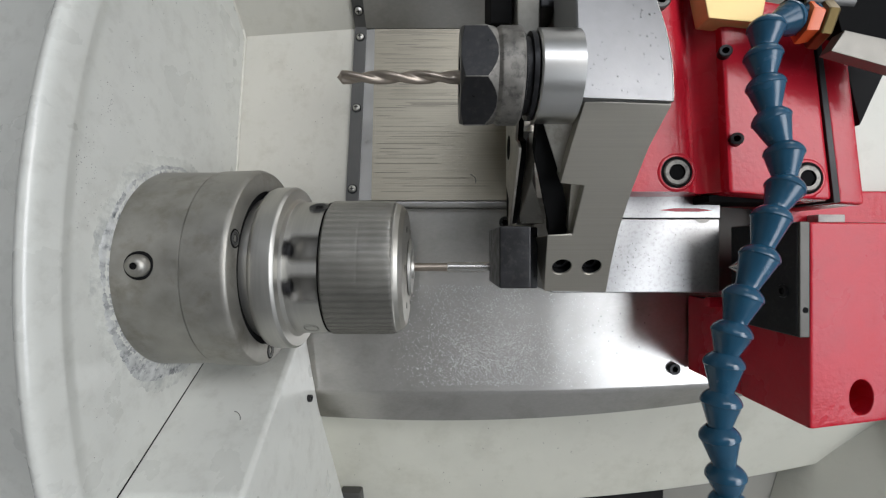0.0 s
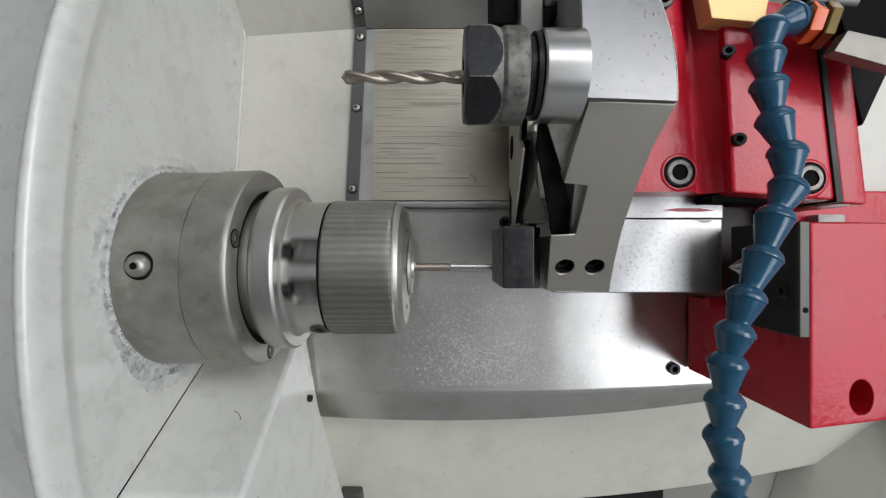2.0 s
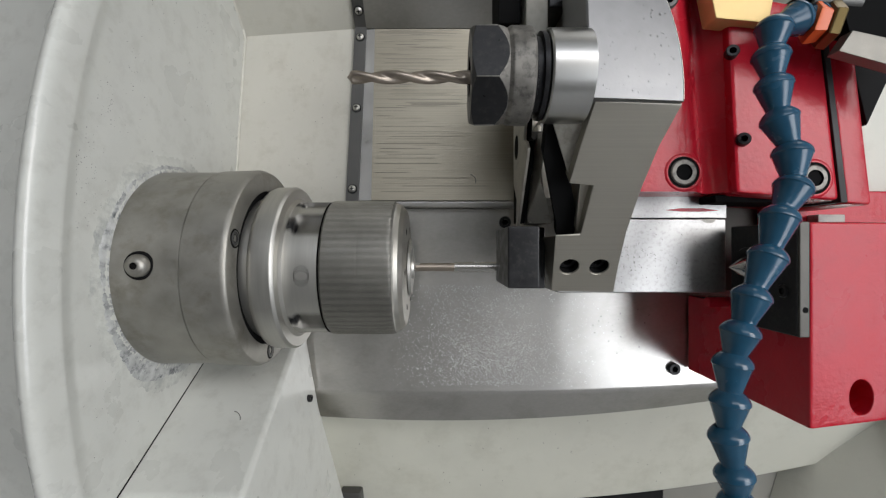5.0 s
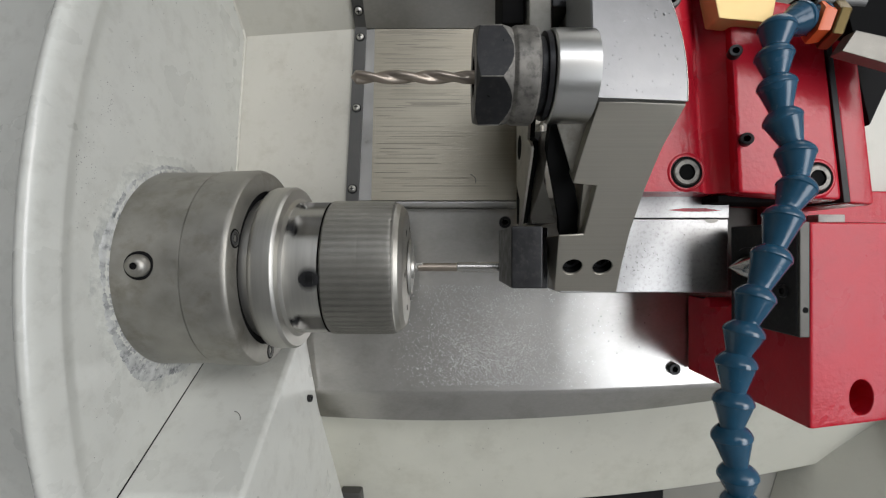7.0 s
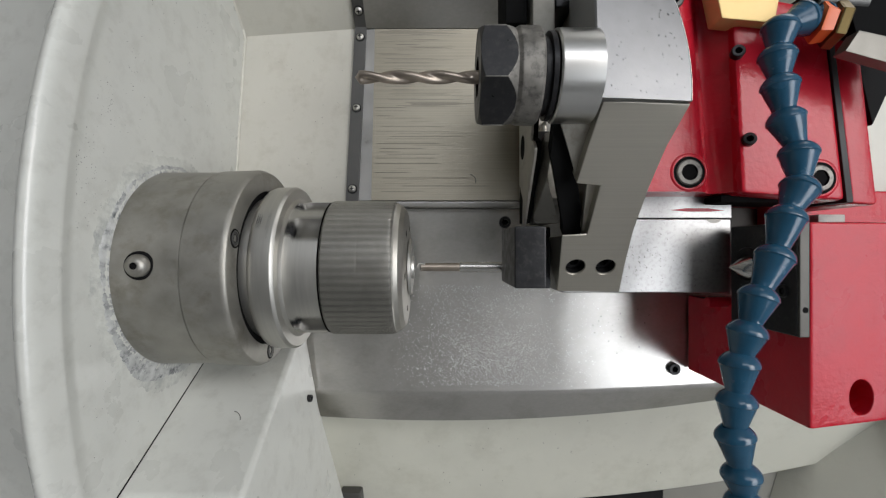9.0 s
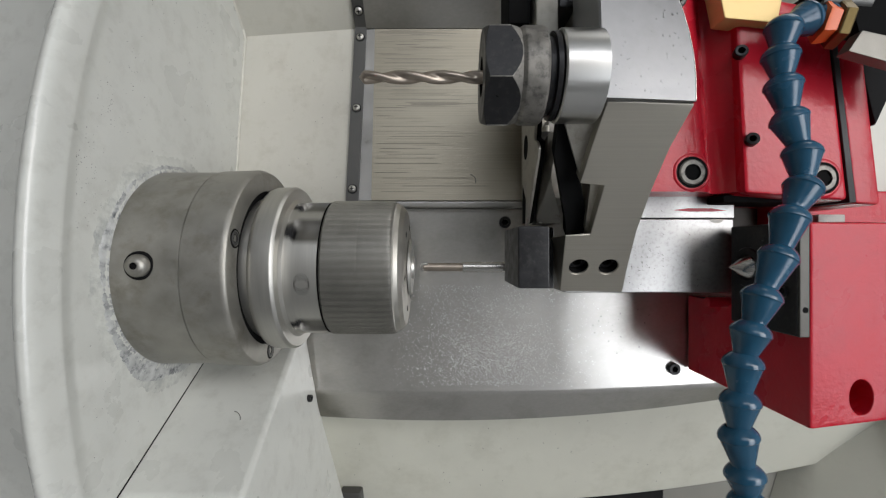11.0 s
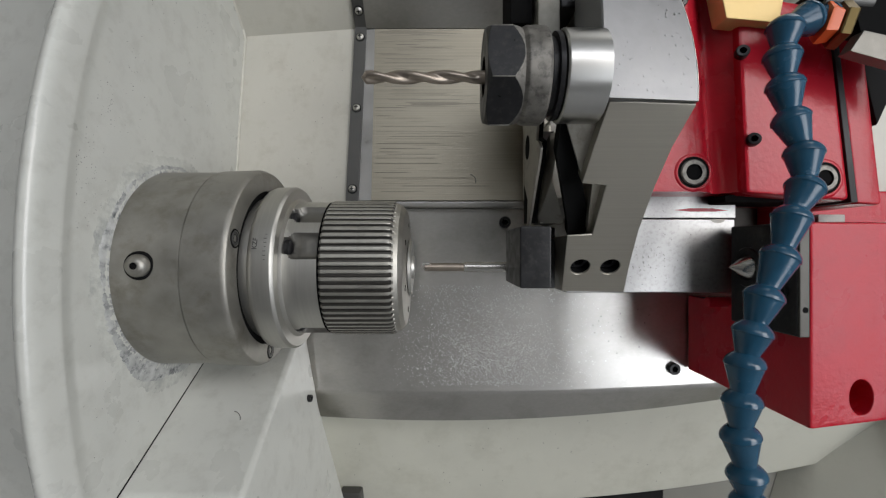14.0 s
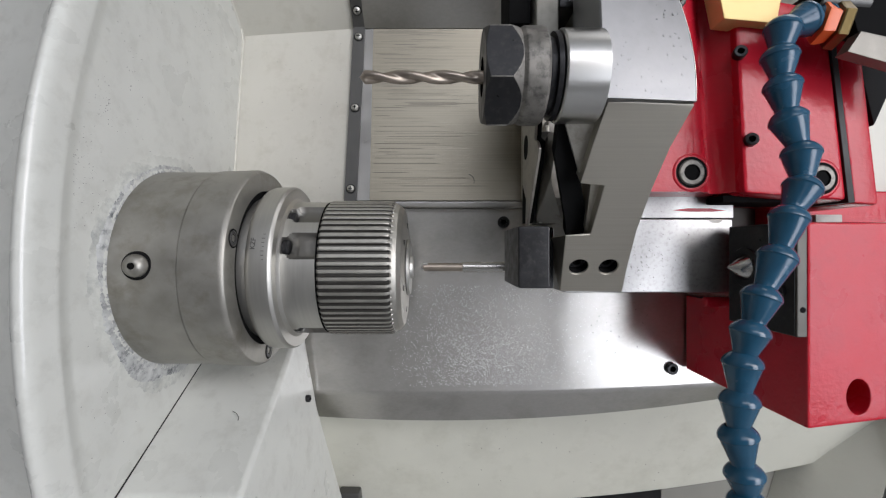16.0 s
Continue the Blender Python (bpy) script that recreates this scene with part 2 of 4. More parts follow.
def sweep(rows, bm=None):
    """Closed loops of points joined one after the other into a solid strip."""
    k = bmesh.new()
    vs = [[k.verts.new(p) for p in r] for r in rows]
    n = len(rows[0])
    for a, b in zip(vs, vs[1:]):
        for i in range(n):
            j = (i + 1) % n
            k.faces.new((a[i], a[j], b[j], b[i]))
    k.faces.new(vs[0])
    k.faces.new(vs[-1][::-1])
    return merge(bm, k)


def steps(a, b, n):
    return [a + (b - a) * i / n for i in range(n + 1)]


def socket_screw(parent, at, d, r, h, name="socket_screw", washer=None):
    """A cap screw with a hexagon socket, as a part with a dark socket in it."""
    m = along(at, d)
    s = part(name, lathe([(-1, r * 0.98), (h - r * 0.15, r), (h, r * 0.86), (h, r * 0.52)], m, 24), washer or DARKST, parent)
    part("hex_socket", lathe([(h, r * 0.52), (h - r * 0.7, r * 0.5), (h - r * 0.7, 0)], m, 6), HOLE, s)
    return s


def drilled(k, centres, a, b, deep):
    """Opens the top face of a mesh with oval holes that have a rounded lip and deep walls."""
    top = max((f for f in k.faces if f.normal.z > 0.99), key=lambda f: f.calc_area())
    z = top.verts[0].co.z
    rim = list(top.edges)
    bmesh.ops.delete(k, geom=[top], context="FACES_ONLY")
    n = 40
    for c in centres:
        rings = []
        for s, d in ((1.07, 0), (1.02, 0.25), (0.99, 1.0), (0.98, deep)):
            rings.append([k.verts.new((c[0] + a * s * math.cos(2 * math.pi * i / n), c[1] + b * s * math.sin(2 * math.pi * i / n), z - d)) for i in range(n)])
        rim += [k.edges.new((rings[0][i], rings[0][(i + 1) % n])) for i in range(n)]
        for p, q in zip(rings, rings[1:]):
            for i in range(n):
                j = (i + 1) % n
                k.faces.new((p[i], q[i], q[j], p[j]))
        k.faces.new(rings[-1])
    bmesh.ops.triangle_fill(k, use_beauty=True, edges=rim, normal=(0, 0, 1))
    bmesh.ops.recalc_face_normals(k, faces=k.faces)
    return k


AY, AZ = -10.9, 234.0    # the spindle axis, along x

# ---- structure: the machine's enclosure ----


def tilt_back(y):
    """Height of the slightly tilted back panel."""
    return 142 + (173 - y) * 0.132


# left wall of the headstock, with a rolled upper edge bowed to fit the camera's view
def wall_top(y):
    return 331 - 16 * ((y + 15) / 112) ** 2


def headstock_wall():
    prof = [(0, -420), (0, -23), (0.25, -20.2), (0.8, -17.8), (1.3, -15.8), (1.5, -14.6), (1.4, -13.2), (0.6, -7), (0.1, -4.6), (-0.7, -2.7), (-1.8, -1.4), (-3.2, -0.8), (-4.6, -1.0), (-6.2, -1.9), (-8.5, -4.0), (-14, -10), (-60, -72), (-260, -96)]
    rows = []
    for y in steps(-329, 420, 70):
        w = wall_top(max(-130, min(130, y)))
        face = [(-160 + dx, y, w + dz if dz > -100 else -58) for dx, dz in prof]
        rows.append(face + [(-420, y, w - 100), (-232, y, w - 90), (-190, y, w - 50), (-172, y, w - 50), (-164, y, -58)])
    return structure("wall_headstock", sweep(rows), WHITE, "white enamelled headstock wall with a rolled edge and grime", "wall", 50)


def bead(points, r, bm=None):
    """A rounded bead of filler along a line of points."""
    for a, c in zip(points, points[1:]):
        a, c = Vector(a), Vector(c)
        bm = lathe([(-r * 0.4, 0), (-r * 0.2, r * 0.8), (0, r), ((c - a).length, r), ((c - a).length + r * 0.3, 0)], along(a, c - a), 12, bm)
    return bm


headstock_wall()

# back panel (white part), its sloping continuation, and the panel behind everything
rows, rows2 = [], []
for x in steps(-159.5, -70, 8):
    c = 171.5 + (x + 160) * 0.075
    face = [(x, y, tilt_back(y)) for y in (30, 60, 100, 140, c)]
    rows.append(face + [(x, y, z - 3) for _, y, z in face[::-1]])
for x in steps(-175, -62, 8):
    c = 171.5 + (x + 160) * 0.075
    face = [(x, c + d, tilt_back(c) + d * 1.15) for d in (0, 2, 40, 120, 240)]
    rows2.append(face + [(x, y + 3, z - 3) for _, y, z in face[::-1]])
structure("wall_back_lower", sweep(rows), IVORY, "white enamelled back panel beside the way cover", "wall")
structure("wall_back_slope", sweep(rows2), IVORY, "white enamelled sloping upper back panel", "wall")
structure("wall_back_steel", sheet(steps(-61.5, 330, 8), steps(177, 420, 8), lambda x, y: 145 + (y - 177) * 1.1, 3), SHEET, "dull steel sloping panel behind the slide", "wall")

structure("trim_corner", bead([(-160, 34, tilt_back(34)), (-160, 100, tilt_back(100)), (-159.6, 168, tilt_back(168)), (-160, 176, 146), (-160.5, 200, 174), (-163, 250, 232)], 1.5), IVORY, "white filler bead in the corner of the panels", "trim")

# scored way cover with its bevelled edge strip
cover = thing("way_cover", (0, 107, 140), "scored steel way cover with horizontal rub marks", "machine cover")
part("cover_plate", sheet(steps(-54.5, 255, 8), steps(37, 176, 6), lambda x, y: tilt_back(y) + 4, 3), COVER, cover)
part("edge_bevel", sheet([-66, -60, -54.5], steps(37, 176, 6), lambda x, y: tilt_back(y) + 4 - max(0, (-54.5 - x)) * 0.16, 2), BEVEL, cover, "bright bevelled edge of the cover")
part("lower_lip", box(-66, 255, 31.5, 37, 150, 162, 1.2), SHEET, cover)


def scores():
    """Thin rub lines cut along the cover, longest near its edge."""
    rng = random.Random(21)
    y = 42.0
    while y < 174:
        y += rng.choice((1.0, 1.4, 2.0, 3.2)) * (0.7 if y > 110 else 1.3)
        x0 = -54 + (rng.random() ** 2) * 30
        x1 = min(60, x0 + rng.uniform(12, 70))
        w = rng.choice((0.06, 0.09, 0.12, 0.2))
        z = tilt_back(y) + 4
        part("score_line", prism([(x0, y - w / 3), (x0 + 3, y - w), (x1 - 6, y - w), (x1, y), (x1 - 6, y + w), (x0 + 3, y + w)], z - 0.3, z + 0.06, None, 0), SCORE, cover)


scores()


def strip_z(y):
    return (tilt_back(y) if y < 178 else 141.4 + (y - 178) * 1.12) + 4


def strip_x(y):
    """Middle of the strip, leaned a little to fit the camera's view."""
    return -69 + (min(y, 178) - 45) * 0.024


strip = thing("screw_strip", (-68, 110, 144), "dark steel retaining strip with pan-head screws", "trim strip")
rows = []
for y in steps(33, 250, 30):
    x, z = strip_x(y), strip_z(y)
    rows.append([(x - 4.9, y, z - 0.8), (x - 4.5, y, z), (x + 4.5, y, z), (x + 4.9, y, z - 0.8), (x + 4.9, y, z - 4), (x - 4.9, y, z - 4)])
part("strip", sweep(rows), DARKST, strip)
for sy in (45.7, 110, 169, 186):
    x, z = strip_x(sy), strip_z(sy)
    d = (0, 0.13, 1) if sy < 178 else (0, -0.74, 0.67)
    m = along((x, sy, z), d)
    part("washer_shadow", lathe([(0.05, 3.7), (0.25, 3.6), (0.25, 2.5)], m, 20), GAP, strip)
    s = part("screw", lathe([(-1, 2.8), (1.0, 2.8), (1.9, 2.0), (2.1, 1.1), (2.1, 0)], m, 20), STEEL, strip)
    k = box(-1.5, 1.5, -0.35, 0.35, 1.7, 2.2, 0, box(-0.35, 0.35, -1.5, 1.5, 1.7, 2.18, 0))
    bmesh.ops.transform(k, matrix=m, verts=k.verts)
    part("cross_slot", k, HOLE, s)

# lower stainless cover with a bent front flange


def lower_cover():
    rows = []
    for x in steps(-106, 418, 60):
        yf = -113.5 + 1.5e-4 * x * x
        yb = -142 + 3.3e-4 * x * x
        face = [(31, 155), (-40, 155), (yf + 3, 155), (yf, 154.3), (yf - 2.5, 152), (yb + 1, 134.5), (yb, 133)]
        rows.append([(x, y, z) for y, z in face] + [(x, y + 1.2, z - 1.5) for y, z in face[::-1]])
    return sweep(rows)


plate = thing("chip_cover", (100, -40, 150), "stainless sheet cover with a bent front flange, sprinkled with chips", "machine cover")
part("sheet", lower_cover(), SHEET, plate)
socket_screw(plate, (48, 20.7, 155), (0, 0, 1), 4.6, 3.5, "cap_screw", BLACK)
socket_screw(plate, (179, -92.9, 155), (0, 0, 1), 4.6, 3.5, "cap_screw", BLACK)

# white tray under the flange, and the panels that close the machine
def tray():
    rows = []
    for x in steps(-130, 418, 50):
        e = -258 + 2.8e-4 * x * x
        pts = [(x, -118 + (e + 118) * u, 106 - 56 * u) for u in steps(0, 1, 6)] + [(x, e - 1.5, 48)]
        rows.append(pts + [(p[0], p[1], p[2] - 3) for p in pts[::-1]])
    return sweep(rows)


structure("tray_floor", tray(), PAN, "white enamelled chip tray floor", "floor")
# Black slab: the shade of the gap is put into its colour.
structure("tray_drop", box(-130, 236, -328, -200, 20, 24, 0.5), GAP, "black slab for the shaded gap below the tray", "floor")
structure("tray_sump", box(236.5, 372, -328, -150, 20, 24, 0.5), SUMP, "sump floor beyond the tray, its shade painted grey", "floor")


def tray_side():
    rows = []
    for y in steps(-328, -90, 8):
        x = 376 + (y + 213) * 0.3
        rows.append([(x - 9, y, 24.5), (x - 2, y, 40), (x + 8, y, 56), (x + 36, y, 92), (x + 39, y, 90), (x + 11, y, 54), (x + 1, y, 38), (x - 6, y, 24.5)])
    return sweep(rows)


structure("wall_tray_side", tray_side(), PAN, "white enamelled steep side of the chip tray", "wall")
# Unseen wall, added and kept low for what arm and flange reflect.
structure("wall_front", box(-420, 520, -345, -330, -60, 90, 3), WHITE, "white enamelled front wall, added out of view", "wall")
structure("wall_slide_end", box(258, 419, 41, 176, 150, 172, 2), PAN, "ivory enamelled panel beyond the slide", "wall")
structure("wall_right", box(420, 435, -330, 420, -60, 110, 3), WHITE, "white enamelled right wall of the machine", "wall")
structure("machine_base", box(-420, 520, -345, 430, -900, -60, 6), PLASTER, "grey machine base under the enclosure", "machine base")
structure("wall_back", box(-420, 520, 421, 435, -60, 480, 3), WHITE, "white enamelled back wall of the machine", "wall")

# white wedge guard below the spindle


def wedge_guard():
    g = thing("spindle_guard", (-130, -150, 60), "white enamelled wedge-shaped guard below the spindle", "machine guard")
    k = bmesh.new()
    a = [(-163, -60, 177), (-104.5, -60, 177)], [(-163, -122, 282), (-98.5, -122, 282)], [(-163, -329, 330), (-104, -329, 330)]
    top = [[k.verts.new(p) for p in r] for r in a]
    lip = [k.verts.new(p) for p in ((-103.6, -60, 168), (-95.6, -122, 158), (-73, -329, 64))]
    back = [k.verts.new(p) for p in ((-112, -60, 150), (-112, -122, 140), (-112, -329, 50))]
    low = [[k.verts.new((x, r[0][1], 20)) for x in (-163, -112)] for r in a]
    for i in range(2):
        k.faces.new((top[i][0], top[i][1], top[i + 1][1], top[i + 1][0]))
        k.faces.new((top[i][1], lip[i], lip[i + 1], top[i + 1][1]))
        k.faces.new((lip[i], back[i], back[i + 1], lip[i + 1]))
        k.faces.new((back[i], low[i][1], low[i + 1][1], back[i + 1]))
        k.faces.new((top[i][0], top[i + 1][0], low[i + 1][0], low[i][0]))
        k.faces.new((low[i][0], low[i + 1][0], low[i + 1][1], low[i][1]))
    k.faces.new((top[0][0], low[0][0], low[0][1], back[0], lip[0], top[0][1]))
    k.faces.new((top[2][0], top[2][1], lip[2], back[2], low[2][1], low[2][0]))
    bmesh.ops.recalc_face_normals(k, faces=k.faces)
    bevel(k, 3.0, 4, 20)
    part("guard_body", k, WHITE, g)
    part("seam", bead([(-159.9, y, 176.5 + (-60 - y) * 106 / 62) for y in (-64, -90, -122)] + [(-159.9, -180, 296)], 0.45), GAP, g, "dark seam against the wall")
    socket_screw(g, (-98.6, -108.5, 178), (1, 0, 0.1), 2.6, 3.4, "cap_screw", BLACK)
    return g


wedge_guard()
stop = thing("clamp_block", (-91, -243, 60), "small dark steel block on the tray", "block")
part("block", box(-101, -80, -254, -237, 46, 70, 2), DARKST, stop)

# ---- headstock: fixed spindle nose ----
nose = thing("spindle_nose", (-130, AY, AZ), "dull grey steel spindle nose housing set in cracked sealant", "spindle housing")
AXM = Matrix.Translation((0, AY, AZ)) @ XAX
part("housing", lathe([(-190, 56), (-126.2, 56), (-125.8, 55.4), (-125.4, 55.4)], AXM, 96), CAST, nose)
part("flange_ring", lathe([(-125.4, 55.6), (-125, 56.6), (-106, 57.2), (-103.5, 56), (-103, 55.2), (-103, 45.2), (-104.5, 45)], AXM, 96), CAST, nose)
# Black ring paints the shade of the gap behind the disc.
part("seat_shade", lathe([(-104, 45.4), (-105, 30)], AXM, 64), HOLE, nose)
for a in (-19, 88, -127):
    c, s = math.cos(radians(a)), math.sin(radians(a))
    part("screw_gap", lathe([(0.1, 4.9), (0.35, 4.7), (0.35, 4.0)], along((-103.0, AY - 49.5 * s, AZ + 49.5 * c), (1, 0, 0)), 24), HOLE, nose)
    socket_screw(nose, (-103.4, AY - 49.5 * s, AZ + 49.5 * c), (1, 0, 0), 4.1, 0.7, "flush_screw", DARKST)
b0 = (-144, AY + 3, AZ + 56)
bm_ = along(b0, (0.1, 0, 1))
part("dark_washer", lathe([(-2, 6.9), (0.2, 6.9), (0.7, 6.4), (0.7, 0)], bm_, 32), HOLE, nose)
bs = part("dome_screw", lathe([(0.5, 5.5), (2.0, 5.5), (3.3, 4.9), (4.3, 3.9), (4.9, 2.7), (5.1, 2.0), (5.1, 1.65)], bm_, 32), CAST, nose, "domed steel screw")
part("hex_socket", lathe([(5.1, 1.8), (3.4, 1.7), (3.4, 0)], bm_, 6), HOLE, bs)


def sealant(rings_at, seed, wide, rough):
    """A rough bead round the housing: (height off the wall, radius) pairs, made uneven."""
    k = bmesh.new()
    rng = random.Random(seed)
    n = 360
    rings = []
    last = len(rings_at) - 1
    for i in range(n):
        a = 2 * math.pi * i / n
        wob = noise.noise(Vector((math.cos(a) * 3, math.sin(a) * 3, seed))) * 2.6
        wob2 = noise.noise(Vector((math.cos(a) * 32, math.sin(a) * 32, seed + 2))) * rough
        low = max(0, math.cos(a - 1.2)) ** 4 * wide
        ring = []
        for j, (x, r) in enumerate(rings_at):
            mid = 0 < j < last
            rr = r + (wob + low) * (1 - j / last) + wob2 * (0.8 if mid else 0.3) + rng.uniform(-0.16, 0.16)
            ring.append(k.verts.new((-160.2 + x + (wob2 * 0.3 + rng.uniform(-0.12, 0.12) if mid else 0), AY - rr * math.sin(a), AZ + rr * math.cos(a))))
        rings.append(ring)
    for i in range(n):
        p, q = rings[i], rings[(i + 1) % n]
        for j in range(last):
            k.faces.new((p[j], p[j + 1], q[j + 1], q[j]))
    return k


part("sealant_bead", sealant(((0.1, 66.5), (0.25, 65), (0.4, 63.5), (0.6, 62.3), (0.7, 61.3), (0.9, 60.4), (1.1, 59.4), (1.3, 58.4), (1.7, 57.4), (1.9, 55)), 4, 6, 0.4), SEAL, nose, "smooth whitish sealant bead", 70)
part("sealant_crack", sealant(((0.5, 60.7), (0.9, 60.2), (1.2, 59.6), (1.4, 58.9), (1.5, 58.2), (1.6, 57.4), (1.8, 56.6), (1.9, 55.4)), 7, 4.5, 0.35), CRACK, nose, "dark cracked edge of the sealant", 70)

# ---- rotating spindle with collet nut ----
spindle = thing("collet_chuck", (-60, AY, AZ), "turned steel collet chuck with a straight-knurled nut", "chuck")
part("back_disc", lathe([(-105, 30), (-105, 41), (-98, 41), (-98, 45.5), (-97, 46.6), (-95, 47.3), (-86.5, 47.5), (-85.6, 47.3), (-84.5, 46.2), (-84.5, 36)], AXM, 96), STEEL, spindle)


def groove_neck(slots):
    """A turned neck with spanner slots cut into it along the axis."""
    k = bmesh.new()
    n = 360
    xs = [-84.8, -83.6, -83.0, -82.2, -80.4, -79.6, -78.5, -76.5, -74.8, -74.2, -71, -65.2]
    wide = [0, 0, 0, 6.8, 6.8, 7.2, 9.5, 10.6, 10.8, 10.2, 10.2, 10.2]
    deep = [0, 0, 0, 6.5, 6.5, 6.2, 4.6, 4.4, 4.2, 3.7, 3.7, 3.7]
    rings = []
    for i in range(n):
        a = i * 2 * math.pi / n
        ring = []
        for x, w, h in zip(xs, wide, deep):
            r = 38.7 if x > -83.2 else 38.7 + 2.5 * (x + 83.2) / -1.6
            for c in slots:
                d = abs((i - c + 180) % 360 - 180)
                if d < w:
                    r = 38.7 - h * (1 - (d / w) ** 2) ** 0.4
            ring.append(k.verts.new((x, AY - r * math.sin(a), AZ + r * math.cos(a))))
        rings.append(ring)
    for i in range(n):
        p, q = rings[i], rings[(i + 1) % n]
        for j in range(len(xs) - 1):
            k.faces.new((p[j], p[j + 1], q[j + 1], q[j]))
    return k


SLOTS = [60 - 16, 60 + 16, 180 - 16, 180 + 16, 300 - 16, 300 + 16]
neck = part("slotted_neck", groove_neck(SLOTS), STEEL, spindle)
# Slot faces take the darker steel, as painted shade.
inlay(neck, SLOT, lambda x, y, z: math.hypot(y, z) < 38.5)
for c in SLOTS:
    u = Vector((0, -math.sin(radians(c)), math.cos(radians(c))))
    part("slot_pin", lathe([(-83.6, 0), (-83.6, 4.6), (-80.4, 4.6), (-79.6, 3.8), (-79.6, 0)], Matrix.Translation(Vector((0, AY, AZ)) + u * 33.9) @ XAX, 20), BLACK, spindle)
hole_at = Vector((-69, AY, AZ)) + Vector((0, 0, 38.95))
hs = part("grub_screw", lathe([(-0.4, 5.5), (0.3, 5.5), (0.3, 4.2), (0.05, 4.0), (0.1, 2.5)], Matrix.Translation(hole_at), 28), BLACK, spindle)
part("hex_socket", lathe([(0.1, 2.8), (0.12, 2.6), (0.12, 0)], Matrix.Translation(hole_at), 6), HOLE, hs)
u = Vector((0, -math.sin(radians(120)), math.cos(radians(120))))
part("balance_mark", lathe([(0.0, 4.4), (0.25, 4.2), (0.25, 3.6), (-0.4, 3.4), (-0.4, 0)], along(Vector((-73, AY, AZ)) + u * 38.5, u), 24), GROOVE, spindle)


def knurled_nut():
    k = bmesh.new()
    n = 62 * 8
    wave = (0, 0, 0, 0, 0.15, 1, 1, 1)
    xs = [(-64.5, 34, 0), (-64.5, 38.2, 0.6), (-63.2, 39.5, 1), (-45.6, 39.5, 1), (-45.3, 39.4, 1), (-44.2, 39.4, 1), (-43.9, 39.5, 1),
          (-30.5, 39.5, 1), (-28, 39.2, 0.9), (-26.8, 38.4, 0.5), (-26.0, 37.6, 0), (-23.8, 36.6, 0), (-21.6, 34.0, 0), (-21.0, 31, 0), (-20.4, 16, 0)]
    rings = []
    for i in range(n):
        a = i * 2 * math.pi / n
        g = wave[i % 8]
        rings.append([k.verts.new((x, AY - (r - 2.0 * g * d) * math.sin(a), AZ + (r - 2.0 * g * d) * math.cos(a))) for x, r, d in xs])
    for i in range(n):
        p, q = rings[i], rings[(i + 1) % n]
        for j in range(len(xs) - 1):
            k.faces.new((p[j], p[j + 1], q[j + 1], q[j]))
    return k


kn = part("knurled_nut", knurled_nut(), NUT, spindle, "straight-knurled steel collet nut", 25)
# Groove faces darker, for oil and for shade put into the colour.
inlay(kn, GROOVE, lambda x, y, z: math.hypot(y, z) < 38.7 and x < 33)
part("gap_ring", lathe([(-65.2, 38.5), (-65.15, 36.2), (-64.4, 36.2)], AXM, 64), HOLE, spindle)
part("collet_face", lathe([(-20.0, 17), (-18.5, 16), (-18.5, 7), (-17.0, 6.4), (-17.0, 3.6), (-22, 3.4), (-22, 0)], AXM, 48), STEEL, spindle)
for a in range(0, 360, 60):
    c, s = math.cos(radians(a)), math.sin(radians(a))
    part("spanner_hole", lathe([(-20.55, 1.6), (-23, 1.6), (-23, 0)], Matrix.Translation((0, AY + 25 * s, AZ + 25 * c)) @ XAX, 16), HOLE, spindle)

REST = 144.7   # the chuck's angle when it has run down
ROUND = Matrix.Translation((0, AY, AZ)) @ Matrix.Rotation(radians(-REST), 4, "X")


def etched(flat, x0, angle, r):
    """Flat marks (u, v) wrapped round the chuck: u runs round the axis, v towards the headstock."""
    for v in flat.verts:
        a = radians(angle) + v.co.x / r
        v.co = ROUND @ Vector((x0 - v.co.y, r * math.sin(a), r * math.cos(a)))
    return flat


def lettering(body, size):
    cu = bpy.data.curves.new("text", "FONT")
    cu.body, cu.size, cu.resolution_u, cu.offset = body, size, 2, 0.07
    ob = bpy.data.objects.new("text", cu)
    me = bpy.data.meshes.new_from_object(ob)
    bm = bmesh.new()
    bm.from_mesh(me)
    bpy.data.objects.remove(ob)
    bpy.data.meshes.remove(me)
    return bm


part("etched_code", etched(lettering("KZF", 3.4), -92.6, 13, 47.6), MARK, spindle, "etched type code")
k = None
for i in range(7):
    k = box(i * 2.2 - 7, i * 2.2 - 6.7, 0, 1.5 if i % 3 else 1.0, 0, 0.02, 0, k)
part("etched_bars", etched(k, -88.0, 15, 47.62), MARK, spindle, "worn etched marking")

# ---- carriage: everything that slides along x, built at its resting place ----
CARRIED = []


def carried(name, at, label, category):
    ob = thing(name, at, label, category)
    CARRIED.append(ob)
    return ob


# sloped holder arm: local x is world x, local y runs up the slope
SLOPE = math.atan2(72, 82.9)
ARM = Matrix.Translation((0, 59.3, 322)) @ Matrix.Rotation(SLOPE, 4, "X")


def up(y):
    return (y - 59.3) / math.cos(SLOPE)


arm = carried("tool_holder", (80, 20, 200), "milled steel turret tool holder arm with a drill block", "tool holder")
right = [(102, 56), (99.2, 44), (98, 29), (98, 9), (100, -9), (102.5, -24.5)]
poly = [(x, up(y)) for x, y in [(67, 59.5), (102.7, 58.5)] + right + [(67, -24), (62.6, 6.6), (75, 7.3), (75, 29), (63.8, 30), (65, 44)]]
body = prism(poly, -26, 0, None, 0.7)
